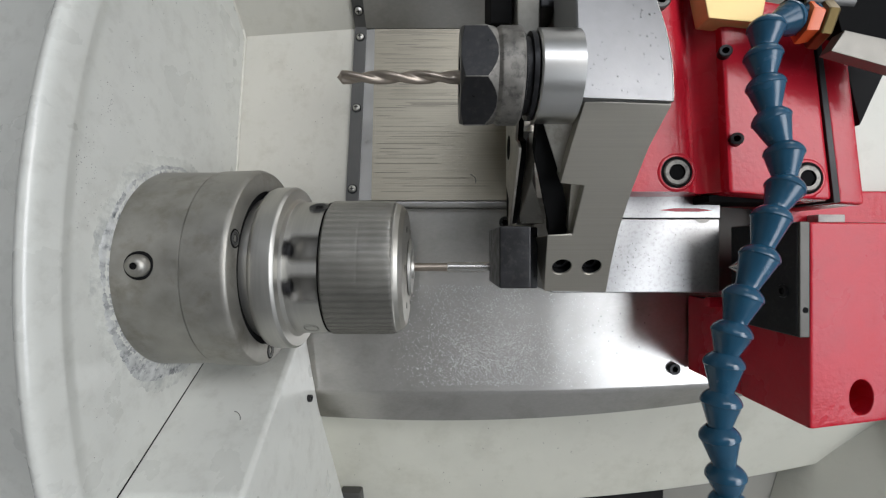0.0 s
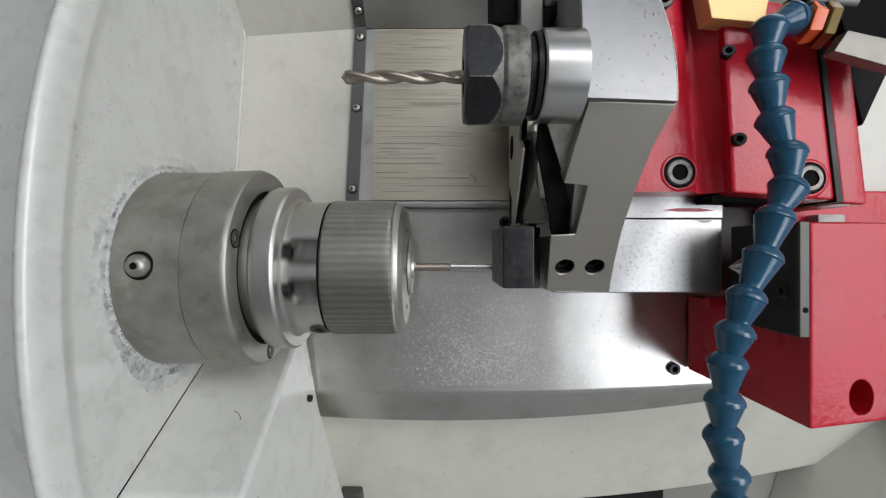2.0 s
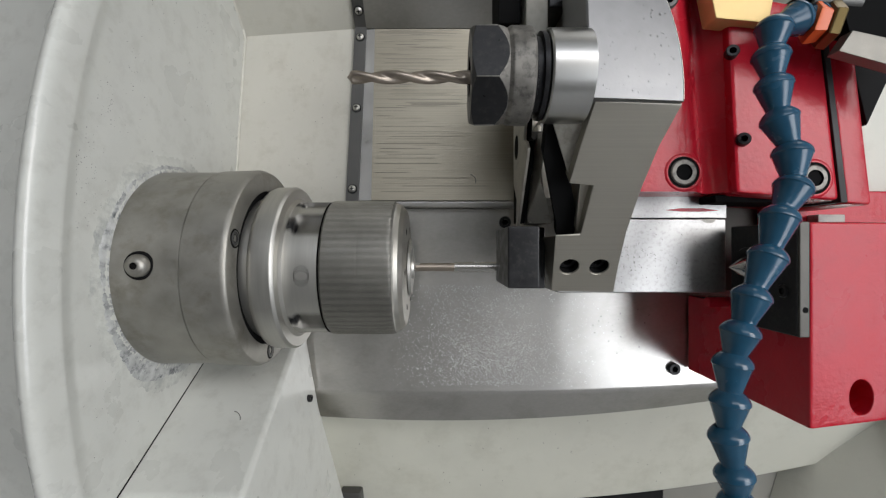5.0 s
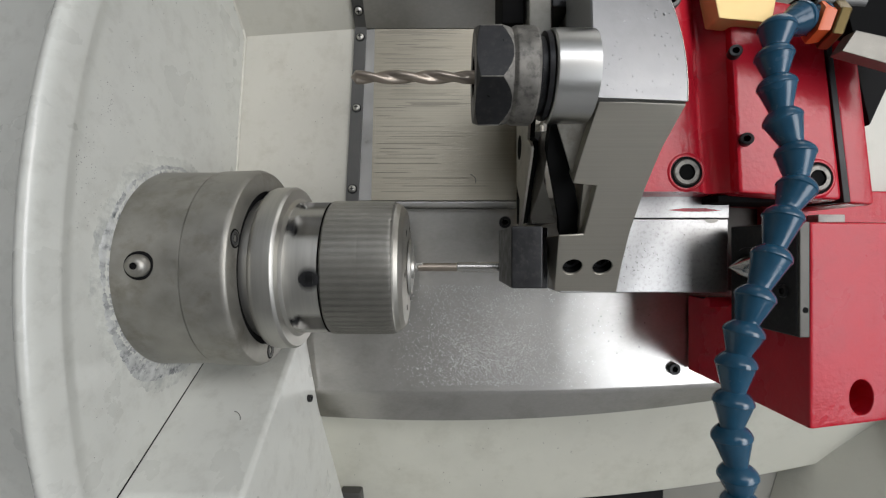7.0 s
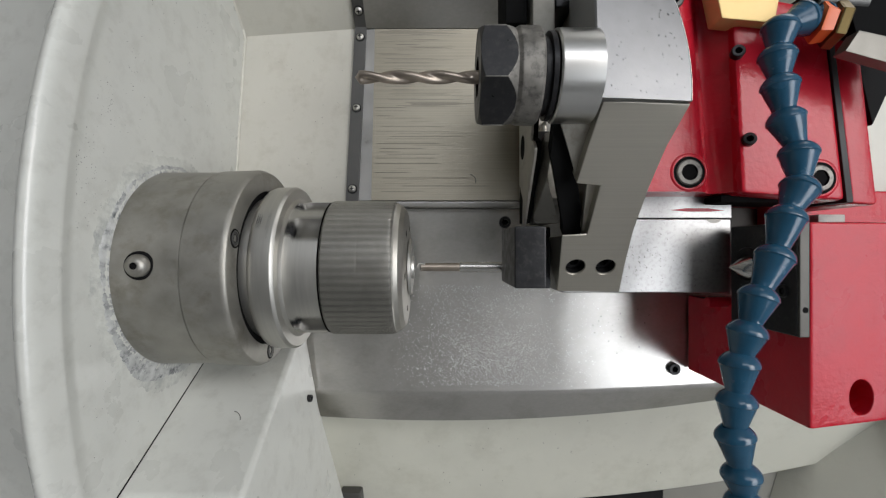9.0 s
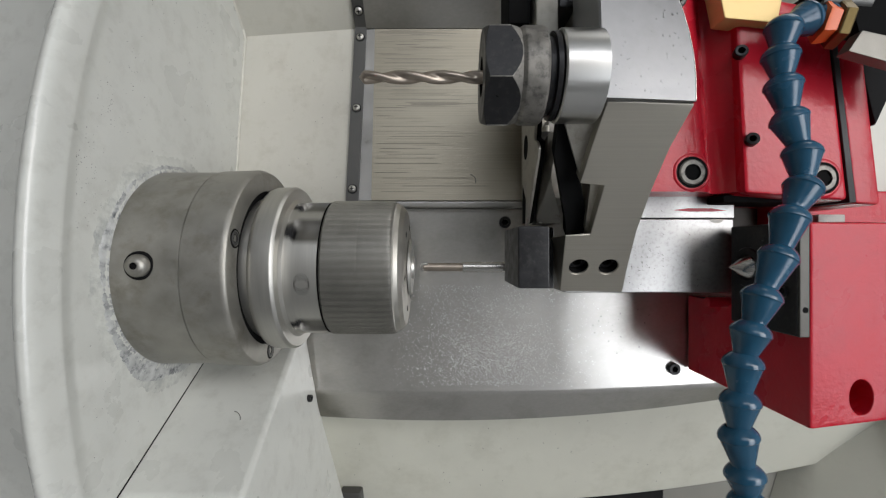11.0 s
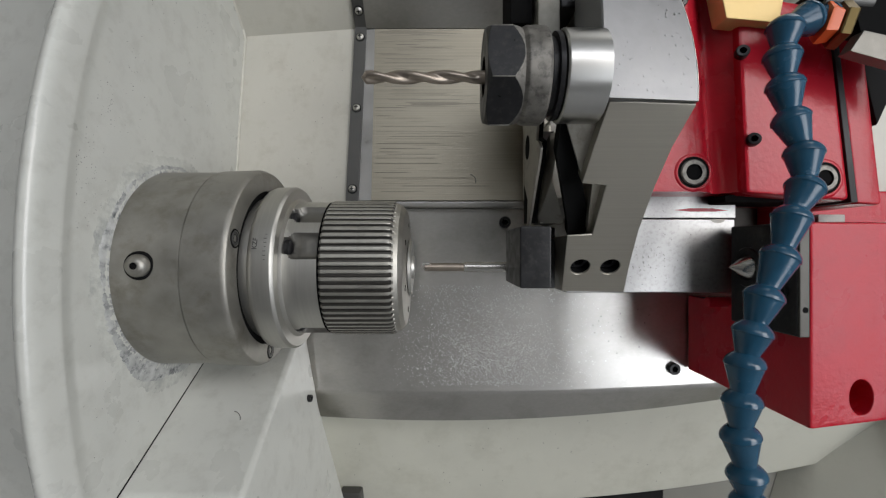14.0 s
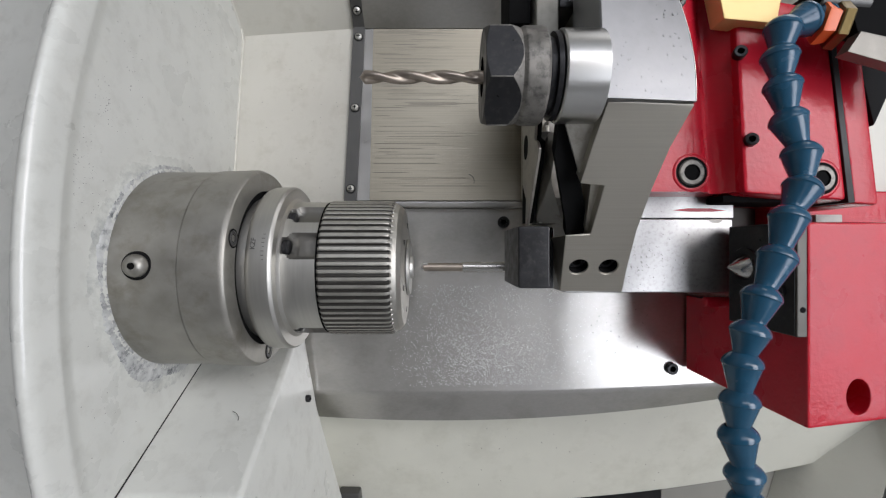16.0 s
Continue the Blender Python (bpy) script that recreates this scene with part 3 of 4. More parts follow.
for v in body.verts:   # the notch's lower wall drops straight down
    if v.co.z < -13 and 60 < v.co.x < 78 and abs(v.co.y - up(6.9)) < 2:
        v.co.y -= 22
k = drilled(body, [(73.7, up(-9.7)), (89.8, up(-9.7))], 5.1, 5.3, 14)
bmesh.ops.transform(k, matrix=ARM, verts=k.verts)
part("arm_plate", k, ARMST, arm)
part("notch_floor", prism([(70, up(31)), (77, up(31)), (77, up(6)), (74, up(6))], -25, -5, ARM, 0.3), ARMST, arm)
part("side_facet", prism([(52, up(52)), (66, up(52)), (64.4, up(31))], -8, -5, ARM, 0.2), DULL, arm)
# Black solid: the dark side of the notch is put into its colour.
part("notch_shade", prism([(51, up(53)), (52, up(37.5)), (64.5, up(7.5)), (66, up(1)), (76.5, up(1)), (75.5, up(7.2)), (65.5, up(31)), (54, up(52))], -16, -9, ARM, 0.3), HOLE, arm, "shade beside the notch, painted as a black solid")
for hx in (73.7, 89.8):
    m = ARM @ Matrix.Translation((hx, up(-9.7), 0))
    # Black liner: keeps the lit bore walls dark, as painted shade.
    part("bore", lathe([(-0.7, 4.98), (-2, 4.95), (-13, 4.9)], m, 32), HOLE, arm, "black liner that paints shade into the screw bore")
    h = part("set_screw", lathe([(-13.5, 4.9), (-5, 4.9), (-4.4, 4.4), (-4.4, 2.6)], m, 28), BLACK, arm)
    part("hex_socket", lathe([(-4.4, 2.7), (-8, 2.6), (-8, 0)], m, 6), HOLE, h)


def drill_block():
    """The bright block on the arm's upper end, its far edge rounded."""
    k = bmesh.new()
    rows = []
    for y in steps(59.2, 125, 22):
        e = 102.6 - 0.0042 * (y - 64) ** 2
        c = 0.0014 * (y - 60) ** 2
        rows.append([k.verts.new(p) for p in ((62.5, y, 290), (62.5, y, 326.5 - c), (63.2, y, 327.2 - c), (80, y, 325.6 - c), (e - 0.8, y, 323.0 - c), (e, y, 322.2 - c), (e - 6, y, 290))])
    for a, b in zip(rows, rows[1:]):
        for i in range(7):
            j = (i + 1) % 7
            k.faces.new((a[i], a[j], b[j], b[i]))
    k.faces.new(rows[0])
    k.faces.new(rows[-1][::-1])
    return k


part("drill_block", drill_block(), BLOCK, arm, "bright ground steel block speckled with oil drops", 30)
edge = [(102.6 - 0.0042 * (y - 64) ** 2 - 0.2, y, 322.5 - 0.0014 * (y - 60) ** 2) for y in steps(59.4, 118, 12)]
part("edge_bead", bead(edge, 0.2), CARBIDE, arm, "thin bright bead along the edge")
oil = random.Random(8)
k = None
for i in range(80):
    y, r = oil.uniform(61, 112), oil.choice((0.25, 0.3, 0.4, 0.6))
    x = oil.uniform(65, 99.5 - 0.0042 * (y - 64) ** 2)
    k = lathe([(-0.3, r), (r * 0.15, r * 0.8), (r * 0.35, 0)], Matrix.Translation((x, y, (327.2 - (x - 63.2) * 0.0952 if x < 80 else 325.6 - (x - 80) * 0.119) - 0.0014 * (y - 60) ** 2)), 8, k)
part("oil_drops", k, OIL, arm, "small oil drops")
DY, DZ = 71.3, 316.0
DXM = Matrix.Translation((0, DY, DZ)) @ XAX
part("sleeve", lathe([(47.3, 12), (47.4, 17.8), (48.1, 18.6), (64, 18.6), (64, 10)], DXM, 64), CHROME, arm, "bright turned sleeve")
part("black_collar", lathe([(41, 12), (41.2, 17.0), (42.2, 17.2), (42.6, 15.4), (44.4, 15.4), (44.8, 17.4), (46.6, 17.6), (47.4, 15)], DXM, 48), BLACK, arm)

nut = carried("drill_chuck", (25, DY, DZ), "black hexagon collet nut holding a twist drill", "drill chuck")


def hex_nut():
    k = bmesh.new()
    n = 360
    rows = []
    front = [(16.8 + 1.7 * u, 18.2 + 3.1 * u, 1) for u in steps(0, 1, 10)]
    back = [(26.6 + 4.6 * u, 21.3 - 2.9 * u, 1) for u in steps(0, 1, 44)]
    for x, rr, hx in [(16.8, 8, 0), (16.8, 17.4, 0)] + front + back + [(32.4, 19.1, 0), (33, 19.4, 0), (40.4, 19.4, 0), (41.4, 18.6, 0), (41.4, 8, 0)]:
        row = []
        for i in range(n):
            a = 2 * math.pi * i / n
            flat = 18.4 / math.cos((a + math.pi / 6) % (math.pi / 3) - math.pi / 6)
            r = min(rr, flat) if hx else rr
            row.append(k.verts.new((x, DY + r * math.cos(a), DZ + r * math.sin(a))))
        rows.append(row)
    for p, q in zip(rows, rows[1:]):
        for i in range(n):
            j = (i + 1) % n
            k.faces.new((p[i], p[j], q[j], q[i]))
    bmesh.ops.rotate(k, cent=(0, DY, DZ), matrix=Matrix.Rotation(radians(20), 3, "X"), verts=k.verts)
    return k


hn = part("hex_nut", hex_nut(), BLACK, nut, "black oxide hexagon collet nut with worn edges", 35)
inlay(hn, WORN, lambda x, y, z: x > 1.9 and (x > 5.9 or math.hypot(y, z) > 21.3 - 2.9 * (x - 1.6) / 4.6 - 0.12))
for i in range(6):
    a = radians(20 + 90 + 60 * i)
    part("edge_bead", lathe([(18.2, 0.1), (18.8, 0.3), (26.4, 0.3), (27, 0.1)], Matrix.Translation((0, DY + 21.1 * math.cos(a), DZ + 21.1 * math.sin(a))) @ XAX, 8), WORN, nut)


def twist_drill(x0, x1, r, turns):
    k = bmesh.new()
    n, m = 24, 110
    rows = []
    for j in range(m + 1):
        u = j / m
        x = x0 + (x1 - x0) * u
        tip = min(1, (x - x0) / (r * 0.75))
        row = []
        for i in range(n):
            a = 2 * math.pi * i / n
            tw = u * turns * 2 * math.pi
            ph = (a - tw) % math.pi
            flute = 0.5 + 0.5 * math.cos(2 * (ph - math.pi / 2))
            rr = r * (1 - 0.52 * flute ** 1.6) * max(tip, 0.06)
            if u > 0.9:
                rr = r * 0.97 * (u - 0.9) / 0.1 + rr * (1 - (u - 0.9) / 0.1)
            row.append(k.verts.new((x, DY + rr * math.cos(a), DZ + rr * math.sin(a))))
        rows.append(row)
    for p, q in zip(rows, rows[1:]):
        for i in range(n):
            j = (i + 1) % n
            k.faces.new((p[i], p[j], q[j], q[i]))
    k.faces.new(rows[0][::-1])
    k.faces.new(rows[-1])
    return k


part("twist_drill", twist_drill(-34, 18, 2.75, 1.6), DRILL, nut, "bronzed steel twist drill", 50)

# boring tool in its black block
bore = carried("boring_tool", (45, AY, AZ), "slim boring bar clamped in a black steel block", "boring tool")
part("clamp_block", box(37.5, 53, -19.3, 11.2, 236, 284, 1.0), BLACK, bore)
part("clamp_foot", box(52, 64, -22.5, 12.5, 215, 248, 1.0), BLACK, bore)
part("bar_shank", lathe([(12.5, 2.7), (13, 3.1), (39, 3.1)], AXM, 24), CARBIDE, bore)
part("bar_neck", lathe([(-11.5, 1.6), (-10.5, 2.5), (12.7, 2.5)], AXM, 20), DRILL, bore)
part("cutting_tip", prism([(-13, 0), (-12, 2.6), (-8, 2.2), (-7, -1.6), (-11, -1.9)], -0.8, 1.4, Matrix.Translation((0, AY, AZ + 0.6)), 0.2), CARBIDE, bore)

# turret disc and further stations behind the arm
disc = carried("tool_turret", (60, 40, 180), "steel turret disc with slots and clamping plates", "turret")
YZ = Matrix(((0, 0, 1, 0), (1, 0, 0, 0), (0, 1, 0, 0), (0, 0, 0, 1)))   # local x, y, z to world y, z, x
# The dark steel puts shade into this web's colour.
part("side_web", prism([(13.8, 260), (45, 247), (66, 252), (66, 243), (13.8, 243)], 52.4, 62.4, YZ, 0.5), GROOVE, disc)
part("clamp_plate", prism([(12.1, 262), (12.1, 266), (22.5, 275), (43.5, 293), (47, 294.5), (50.7, 291), (53, 285), (66, 289), (70, 289), (70, 254), (35.8, 254), (26, 264)], 45, 46.4, YZ, 0.3), DULL, disc)
# Flat black disc paints the shade of the hole onto the plate.
part("round_hole", prism([(54 + 6.4 * math.cos(a), 264 + 5.6 * math.sin(a)) for a in steps(0, 2 * math.pi * 23 / 24, 23)], 44.85, 45.2, YZ, 0), HOLE, disc)
# Black filler between the plates: the slot's shade put into colour.
part("slot_shade", prism([(14.5, 254), (44, 280), (53, 283), (57, 274), (68, 278), (68, 245), (14.5, 245)], 46.6, 51.0, YZ, 0.2), HOLE, disc)
k = bmesh.new()
pts = [(51.8, 56, 286), (51.8, 49, 283), (51.4, 18.3, 263), (52.4, 13.9, 257), (63.4, 13.9, 267), (58.7, 24.7, 274), (53.9, 33.4, 282), (53.6, 36, 284), (54.3, 43, 286), (55.1, 56, 289)]
hi = [k.verts.new(p) for p in pts]
lo = [k.verts.new((x + 1.5, y, z - 14)) for x, y, z in pts]
for i in range(len(pts)):
    j = (i + 1) % len(pts)
    k.faces.new((hi[i], hi[j], lo[j], lo[i]))
k.faces.new(hi)
k.faces.new(lo[::-1])
bmesh.ops.triangulate(k, faces=[f for f in k.faces if len(f.verts) > 4])
part("web_plate", k, DULL, disc, smooth=20)
part("lower_web", box(60, 62.6, 13.8, 72, 180, 244, 1), ARMST, disc)
part("rear_face", box(63.5, 104, 30, 78, 168, 236, 1), CAST, disc)
part("rear_post", box(46, 57, 100, 160, 240, 285, 1), BEIGE, disc)
# Added block: its black colour stands in for shadow.
part("rear_shadow_block", box(33.5, 44.5, 112, 160, 250, 280, 1), HOLE, disc, "block painted black for the shadow there")
part("rear_clamp", box(57.5, 66, 118, 160, 240, 284, 1), BLACK, disc)
part("rear_plate", box(66, 84, 100, 160, 230, 280, 1), BEIGE, disc)
part("hub", box(58, 130, 34, 140, 175, 226, 3), ARMST, disc)

# red turret housing
red = carried("turret_housing", (190, 90, 170), "glossy red painted turret housing with black gasket", "housing")
rows = []
for y in steps(34, 170, 12):
    s = (34 - y) * 0.075
    top = [(116, 236), (117.5, 238), (151, 238), (156, 237), (160, 234), (163, 230), (166, 227.5), (169, 228), (172, 231), (179, 239)]
    rows.append([(x + (s if x > 120 else 0), y, z) for x, z in top] + [(179 + s, y, 166), (116, y, 166)])
part("front_flange", sweep(rows), RED, red)
part("main_body", prism([(176, 32.5), (236.8, 28), (224, 140), (170, 150)], 166, 243, None, 3), RED, red)
part("gasket", prism([(236.6, 27), (240.6, 27), (227.6, 135), (224, 138)], 166, 243.4, None, 0.5), RUBBER, red)
part("end_cap", prism([(240.7, 26.5), (256.5, 25.5), (246.5, 112), (240, 130), (228, 135)], 166, 242, None, 2.5), RED, red)
part("shadow_seat", box(172, 240, 28.5, 33, 200, 230, 1), HOLE, red)
for (x, y, z, r) in ((148, 45.3, 238, 8.2), (221, 41, 243, 8.2)):
    part("counterbore_rim", lathe([(-0.3, 11.6), (0.25, 11), (0.6, 10.2), (0.5, 9.4), (-0.3, 9.2)], Matrix.Translation((x, y, z)), 36), RED, red)
    part("bolt_recess", lathe([(0.1, 9.4), (0.3, 9.1), (0.2, 8.4), (0.2, 0)], Matrix.Translation((x, y, z)), 32), HOLE, red)
    s = part("cap_screw", lathe([(0, 7.7), (0.7, 7.7), (1.3, 7.0), (1.3, 4.8)], Matrix.Translation((x, y, z)), 32), WORN, red)
    part("hex_socket", lathe([(1.3, 4.9), (0.4, 4.7), (0.4, 0)], Matrix.Translation((x, y, z)), 6), HOLE, s)
for (x, y, z) in ((179.5, 63, 243), (173, 113.5, 243)):
    socket_screw(red, (x, y, z), (-0.3, 0.1, 1), 3.7, 3.6, "cap_screw", BLACK)
part("brass_cap", prism([(160, 130.5), (190, 127.5), (200, 180), (150, 180)], 236, 250, None, 1), OLDBRASS, red, "yellow brass block")
socket_screw(red, (137, 146, 238), (0, 0, 1), 6, 5, "cap_screw", DARKST)

# ground cross slide
slide = carried("cross_slide", (150, 5, 185), "ground steel cross slide with pitting", "machine slide")
part("slide_body", box(80, 190, -28.5, 19.6, 157, 212, 1), GROUND, slide)
# Flat dark half-disc that paints the shade of a small notch.
part("edge_relief", prism([(4.6 * math.cos(a), 2.6 * math.sin(a)) for a in steps(math.pi, 2 * math.pi, 12)], 0, 0.15, Matrix.Translation((178.6, 19.4, 212.02)), 0), SLOT, slide, "half-round notch, its shade painted as a flat disc")
part("slide_rail", box(80, 190, 20.0, 38, 165, 212.6, 0.6), GROUND, slide)
def pitting():
    """Short dark pits worn into the top of the slide."""
    k = bmesh.new()
    rng = random.Random(17)
    for i in range(85):
        x, y = (rng.gauss(128, 14), rng.gauss(-6, 11)) if i % 3 else (rng.uniform(100, 182), rng.uniform(-27, 37))
        if not (96 < x < 186 and (-27 < y < 18 or 22 < y < 37)):
            continue
        n, w, a = rng.uniform(0.25, 1.0), rng.uniform(0.08, 0.2), rng.gauss(2.1, 0.5)
        m = Matrix.Translation((x, y, 212.05 if y < 20 else 212.65)) @ Matrix.Rotation(a, 4, "Z")
        lo = [k.verts.new(m @ Vector((n * px, w * py, -0.3))) for px, py in ((-1, 0), (-0.3, -1), (0.6, -0.8), (1, 0), (0.4, 1), (-0.5, 0.7))]
        hi = [k.verts.new(v.co + Vector((0, 0, 0.33))) for v in lo]
        k.faces.new(hi)
        for p in range(6):
            k.faces.new((lo[p], lo[(p + 1) % 6], hi[(p + 1) % 6], hi[p]))
    return k


tagged(part("pitting", pitting(), GROOVE, slide, "dark pits"), "dark pits", kind="stuff")
part("paint_smear", prism([(150, 25.2), (160, 24.3), (176, 24.2), (185, 25), (175, 26.4), (160, 26.5)], 212.5, 212.75, None, 0), RED, slide, "thin smear of red paint")

# coolant hose
hose = carried("coolant_hose", (190, 110, 262), "blue segmented plastic coolant hose with orange fitting", "hose")
PATH = [Vector(p) for p in ((203.2, 121.1, 265), (193.1, 121.8, 266), (179.3, 115.7, 268), (176.0, 100.3, 270), (175.9, 84.3, 272), (177.3, 66.3, 274), (181.5, 48.6, 277), (179.9, 30.6, 280), (170.8, 15.8, 283), (163.7, -3.6, 285), (154.3, -22.8, 287), (148.2, -39.5, 288), (144.4, -54.4, 288), (143.0, -72.5, 288), (142.2, -89.0, 288), (145.2, -107.6, 288), (146.6, -121.1, 288), (147.6, -137.6, 288))]
for i in range(len(PATH) - 1):
    a, b = PATH[i], PATH[i + 1]
    d = b - a
    n = d.length
    prof = [(-4.8, 5.0), (-3.7, 6.5), (-2.4, 7.7), (-1.2, 8.5), (0.1, 8.95), (1.1, 8.95), (1.5, 8.5), (2.0, 8.35), (n * 0.66, 5.5), (n * 0.74, 5.2), (n + 2, 5.0)]
    part("hose_segment", lathe(prof, along(a, d), 32), BLUE, hose)
fit_dir = Vector((0.93, -0.2, 0.2))
SPIN = Matrix.Rotation(radians(18), 4, "Z")
part("orange_fitting", lathe([(0, 7), (0.8, 10.6), (2.4, 10.6), (6.8, 9.2), (7.6, 7)], along((199.4, 120.4, 265), fit_dir) @ SPIN, 6), ORANGE, hose, "orange plastic hexagon fitting", 20)
part("brass_nut", lathe([(0, 7), (1.0, 11.6), (1.8, 12), (5.6, 12), (6.4, 11), (7.0, 7)], along((206.1, 119.3, 265), fit_dir) @ SPIN, 6), BRASS, hose, "brass hexagon nut", 20)
part("steel_block", prism([(217.9, 113.3), (232.5, 110.1), (262, 103.6), (262, 88), (232.5, 96.4), (210.6, 102.5)], 263, 271, None, 0.6), ZINC, hose, "light zinc-plated steel pipe block")
part("cross_pipe", lathe([(0, 3), (0.5, 4.2), (26, 4.2), (26.5, 3)], along((199, 131.5, 266), (1, -0.06, 0)), 24), DARKST, hose, "grey pipe")
part("pipe_clamp", prism([(214.5, 128), (226, 140), (262, 140), (262, 104.2), (218.4, 113.8)], 258, 268.5, None, 0.8), HOLE, hose, "black pipe clamp")
pump = carried("pipe_bracket", (255, 120, 240), "black bracket behind the coolant pipe", "bracket")
part("bracket", prism([(247.5, 112), (257, 73), (264, 88.5), (300, 165), (236, 165)], 190, 238, None, 1), GAP, pump)

# ---- tailstock ----

tail = thing("tailstock", (250, -40, 150), "glossy red painted tailstock with a steel face plate", "tailstock")
k = prism([(189, -93.5), (300, -80), (300, 14), (189, 14)], 218, 272, None, 2)
part("head_casting", drilled(k, [(215.5, -76.5)], 6.2, 9.2, 24), RED, tail)
part("foot_casting", prism([(189.6, -93), (300, -80), (300, -36), (189.6, -36)], 157, 217.6, None, 1), RED, tail)
part("rear_casting", box(226, 345, 15, 40, 160, 196, 2), RED, tail)
part("bed_way", box(190.6, 226, -30, 34, 150, 182, 1), GROOVE, tail, "dark steel bed way")
part("face_plate", box(183.4, 188.8, -45.7, 14.2, 218, 272.3, 0.8), GROOVE, tail)
# Thin black sheet paints the shade on the plate's left side.
part("face_shade", box(182.9, 183.3, -45, 13.6, 219, 271, 0.1), BLACK, tail, "shade of the plate's left face, painted black")
part("plate_screw", lathe([(-0.2, 1.6), (0.15, 1.5), (0.2, 0)], Matrix.Translation((186.3, -31.5, 272.3)), 16), HOLE, tail)
part("quill_ring", lathe([(182.2, 8.2), (182.0, 8.8), (182.0, 11.6), (182.4, 12), (183, 12)], AXM, 40), BLACK, tail)
part("live_centre", lathe([(171.4, 0), (171.8, 0.3), (177.4, 3.9), (177.6, 4.4), (182.8, 7.4), (184.5, 7.4)], AXM, 40), CARBIDE, tail, "bright pointed live centre")
# Added rod that stands in for highlights along the casting's edge.
part("edge_glint_rod", lathe([(0, 0), (0, 2.6), (0.7, 3.4), (16, 3.4), (16, 0)], along((175.5, -35.5, 204), (1, 0, 0)), 24), RED, tail, "red rod added for the glints on the casting's edge")
socket_screw(tail, (182.9, -22.5, 262), (-1, 0, 0), 3.6, 1.2, "cap_screw", BLACK)
part("way_wiper", box(250, 268, 17, 23, 158, 205, 0.6), SEAL, tail, "beige wiper strip")


def chips():
    k = bmesh.new()
    rng = random.Random(11)
    for i in range(9500):
        x = rng.gauss(38, 32)
        y = rng.uniform(-106, -28) if rng.random() < 0.55 else rng.gauss(-84, 15)
        if not (-40 < x < 130) or y > -22 or y < -107:
            continue
        s = rng.choice((0.14, 0.17, 0.2, 0.24, 0.3, 0.45))
        a = rng.uniform(0, 6.28)
        m = Matrix.Translation((x, y, 155.2)) @ Matrix.Rotation(a, 4, "Z") @ Matrix.Rotation(rng.uniform(-0.9, 0.9), 4, "X")
        v = [k.verts.new(m @ Vector(p)) for p in ((-s, -s * 0.3, 0), (s, -s * 0.3, 0), (s * 0.7, s * 0.4, s * 0.5), (-s * 0.8, s * 0.3, s * 0.3))]
        k.faces.new(v)
    return k


cb = chips()
ch = new("metal_chips", finish(cb, "metal_chips", CHIPS, (50, -60, 155)))
ch.location = (0.05, -0.06, 0.155)
tagged(ch, "fine bright metal chips scattered on the cover", "chips", kind="stuff")

def specks():
    """Dark crumbs that stick to the white sheets."""
    k = bmesh.new()
    rng = random.Random(5)

    def crumb(m, s):
        v = [k.verts.new(m @ Vector(p)) for p in ((-s, -s * 0.5, 0), (s, -s * 0.4, 0), (s * 0.6, s * 0.5, 0), (-s * 0.7, s * 0.4, 0), (0, 0, s * 0.6))]
        for i in range(4):
            k.faces.new((v[i], v[(i + 1) % 4], v[4]))
    for i in range(70):
        y = rng.uniform(-128, -72)
        crumb(Matrix.Translation((rng.uniform(-156, -106), y, 176 + (-60 - y) * 105 / 62 + 0.4)) @ Matrix.Rotation(radians(-59), 4, "X") @ Matrix.Rotation(rng.uniform(0, 6), 4, "Z"), rng.choice((0.2, 0.25, 0.3, 0.5)))
    for i in range(150):
        crumb(Matrix.Translation((-159.8, rng.uniform(-110, 165), rng.uniform(160, 300))) @ Matrix.Rotation(radians(90), 4, "Y") @ Matrix.Rotation(rng.uniform(0, 6), 4, "Z"), rng.choice((0.2, 0.25, 0.35)))
    for cy, cz, n in ((68, 289, 45), (43, 304, 50), (20, 300, 40), (95, 270, 25), (-75, 290, 25), (150, 200, 30)):
        for i in range(n):
            crumb(Matrix.Translation((-159.7, rng.gauss(cy, 8), min(307, rng.gauss(cz, 6)))) @ Matrix.Rotation(radians(90), 4, "Y") @ Matrix.Rotation(rng.uniform(0, 6), 4, "Z"), rng.choice((0.12, 0.16, 0.2, 0.3)))
    for i in range(60):
        x, y = rng.uniform(-120, 250), rng.uniform(-235, -150)
        crumb(Matrix.Translation((x, y, 106 - 56 * (y + 118) / (-140 + 2.8e-4 * x * x) + 0.3)) @ Matrix.Rotation(rng.uniform(0, 6), 4, "Z"), rng.choice((0.3, 0.35, 0.6)))
    for i in range(26):
        crumb(Matrix.Translation((rng.gauss(128, 22), rng.gauss(-62, 14), 155.2)) @ Matrix.Rotation(rng.uniform(0, 6), 4, "Z"), rng.choice((0.3, 0.4, 0.7)))
    for i in range(30):
        x, y = rng.uniform(-150, -80), rng.uniform(40, 168)
        crumb(Matrix.Translation((x, y, tilt_back(y) + 0.2)) @ Matrix.Rotation(rng.uniform(0, 6), 4, "Z"), rng.choice((0.3, 0.35)))
    for cx, cy, rr, z in ((20, 52, 5, tilt_back(52) + 4.3), (-121.5, -98, 4, 243.2)):
        pts = [(cx + rr * math.cos(a), cy + rr * math.sin(a), z) for a in steps(-0.4, 1.4, 8)]
        for a, c in zip(pts, pts[1:]):
            lathe([(0, 0.22), ((Vector(c) - Vector(a)).length, 0.22)], along(a, Vector(c) - Vector(a)), 6, k)
    return k


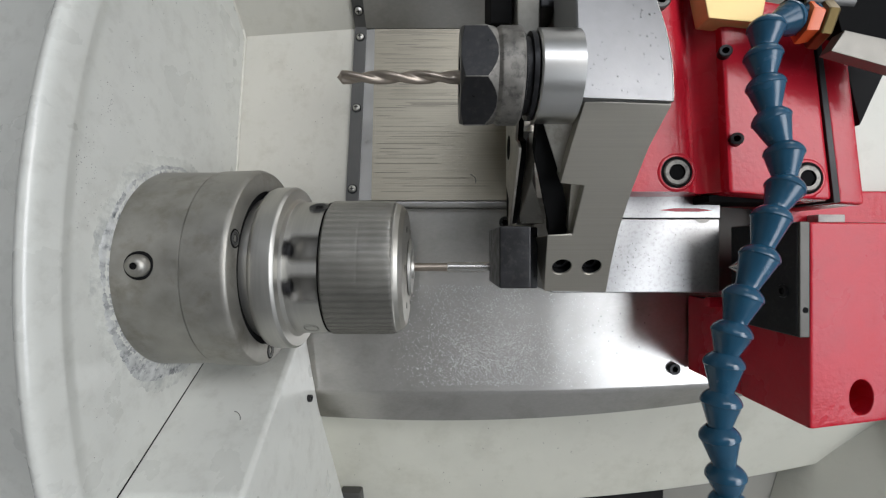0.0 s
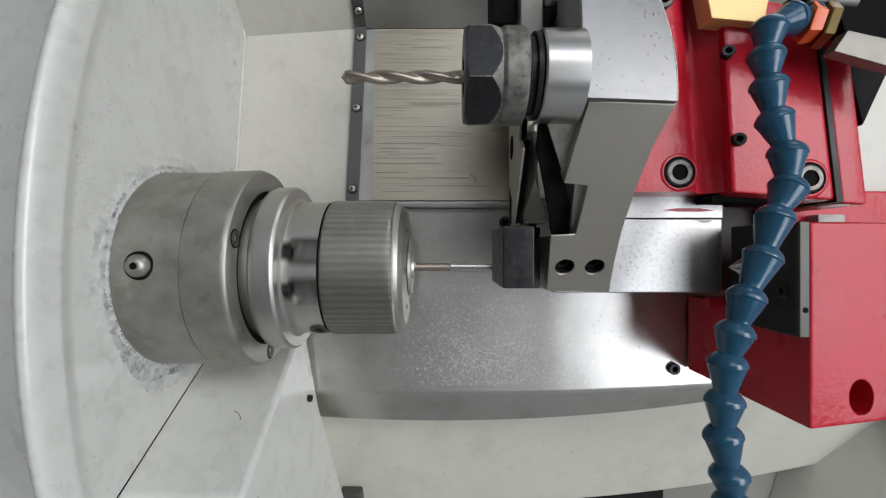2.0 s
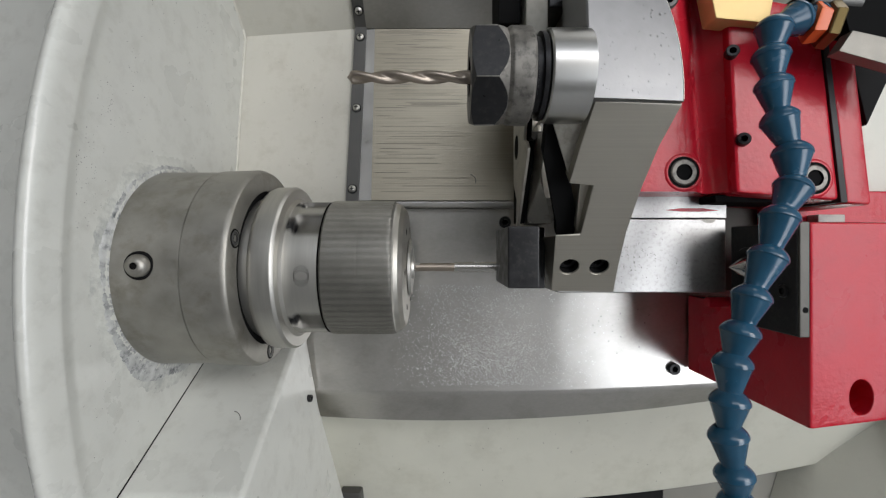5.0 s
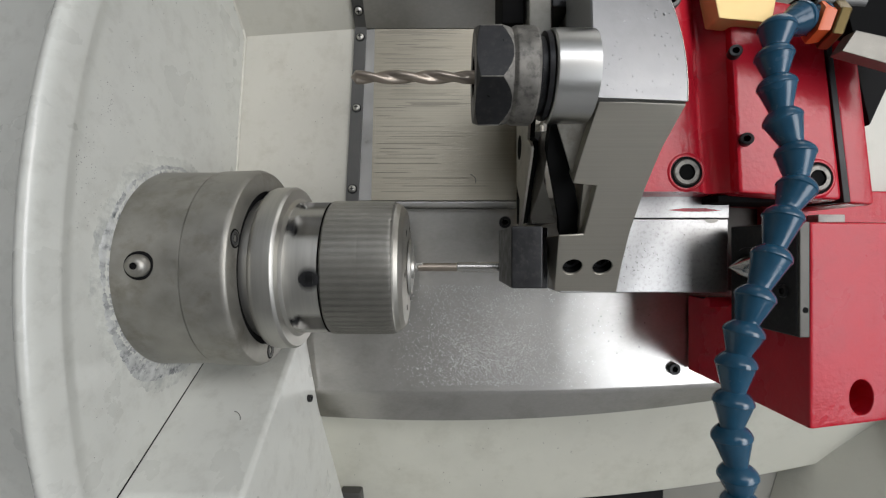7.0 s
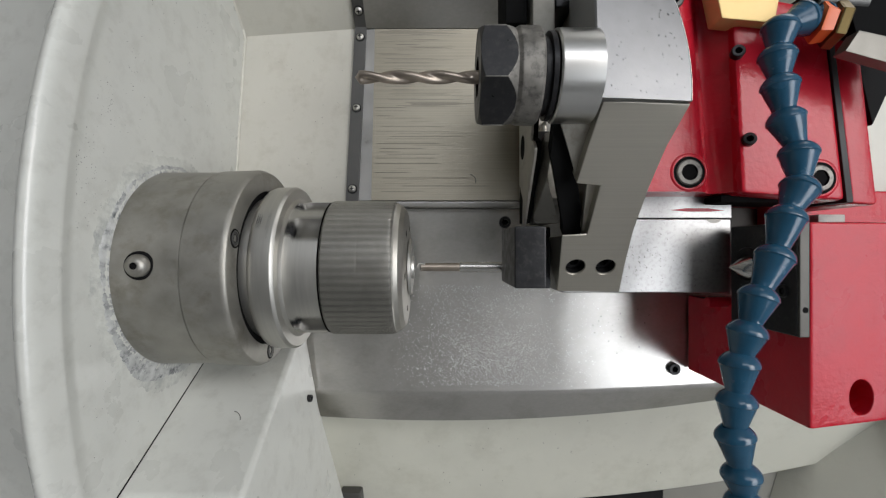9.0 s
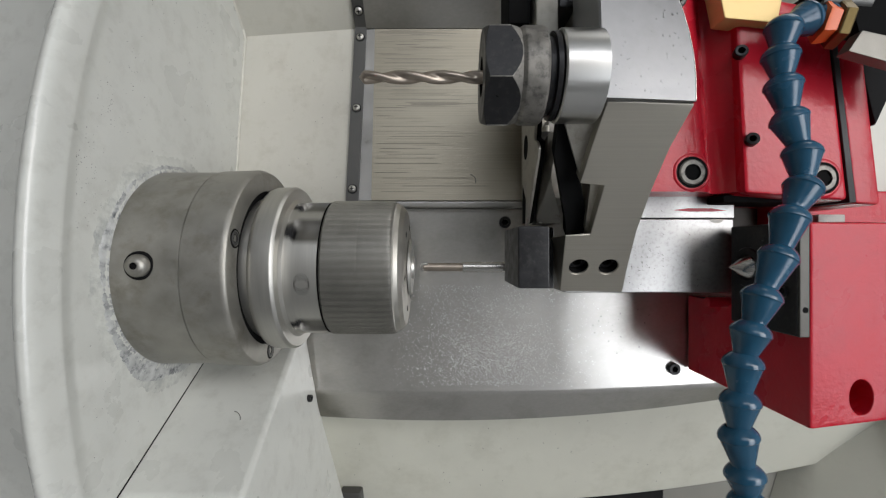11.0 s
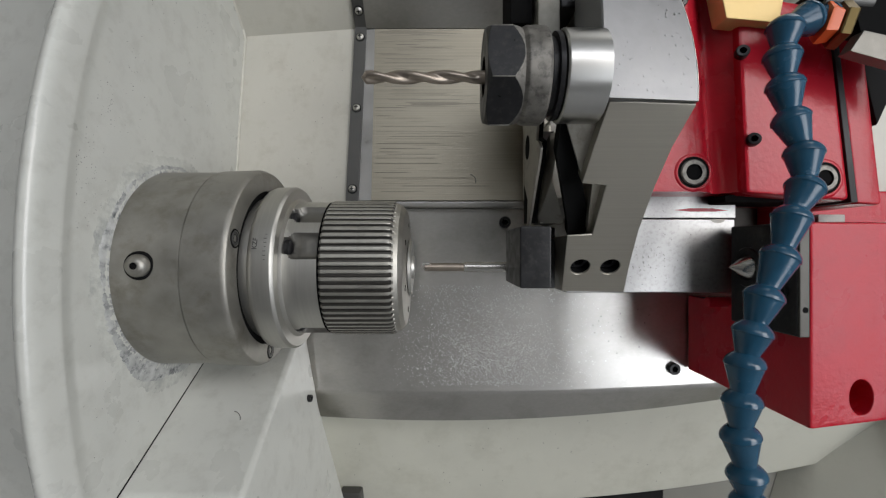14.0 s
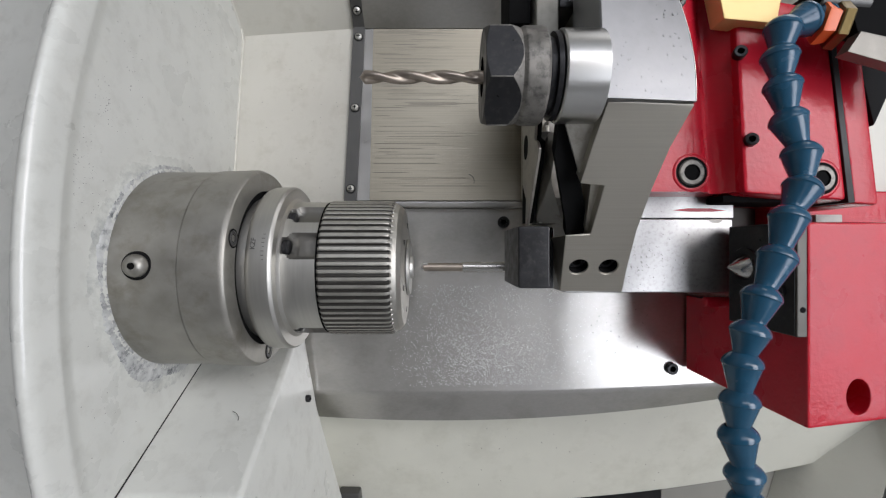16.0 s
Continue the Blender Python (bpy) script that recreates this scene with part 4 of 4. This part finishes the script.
sp = new("swarf_specks", finish(specks(), "swarf_specks", DARKST, (-100, -50, 150)))
sp.location = (-0.1, -0.05, 0.15)
tagged(sp, "dark swarf crumbs stuck to the white sheets", "swarf", kind="stuff")

# ---- an unseen room, added round the machine to shape light and reflections ----
structure("floor", box(-1500, 2460, -1500, 1560, -960, -900, 0), CONCRETE, "grey concrete floor, added out of view", "floor")
structure("wall_west", box(-1560, -1500, -1500, 1560, -900, 1900, 0), PLASTER, "pale plaster wall, added out of view", "wall")
structure("wall_east", box(2460, 2520, -1500, 1560, -900, 1900, 0), PLASTER, "pale plaster wall, added out of view", "wall")
structure("wall_south", box(-1560, 2520, -1560, -1500, -900, 1900, 0), PLASTER, "pale plaster wall, added out of view", "wall")
structure("wall_north", box(-1560, 2520, 1560, 1620, -900, 1900, 0), PLASTER, "pale plaster wall, added out of view", "wall")
kc = None
for q in ((-1560, -300, -1560, 1620), (2200, 2520, -1560, 1620), (-300, 2200, 1460, 1620), (-300, 2200, -1560, -780),
          (-300, 755, -780, 740), (910, 2200, 1030, 1460)):
    kc = box(*q, 1900, 1960, 0, kc)
structure("ceiling", kc, CEIL, "white ceiling, added out of view and opened for the lamps", "ceiling")


def motions():
    # chuck: steady spin, then it runs down and stands
    rate, start = 298.9, 299.0
    rows = []
    t = 0.0
    while t < 12.3:
        rows.append((t, start - rate * t))
        t += 0.2
    base = start - rate * 12.0 - 312
    rows = [r for r in rows if r[0] < 12.05]
    rows += [(tt, base + a) for tt, a in ((12.1, 281), (12.2, 253), (12.3, 225), (12.4, 198), (12.5, 181), (12.6, 170), (12.7, 161), (12.8, 154), (13.0, 147), (13.4, 144.5), (16.0, 144.5))]
    walk(spindle, [(tt, pose(-0.06, AY / 1000, AZ / 1000, a, 0, 0)) for tt, a in rows])
    for ob in CARRIED:
        o = ORIGIN[ob] * 0.001
        walk(ob, [(tt, pose(o.x + dx / 1000, o.y, o.z)) for tt, dx in ((0.0, -10.0), (3.0, -7.52), (6.0, -5.04), (9.0, -2.56), (11.9, -0.16), (12.2, 0.0), (16.0, 0.0))])


motions()
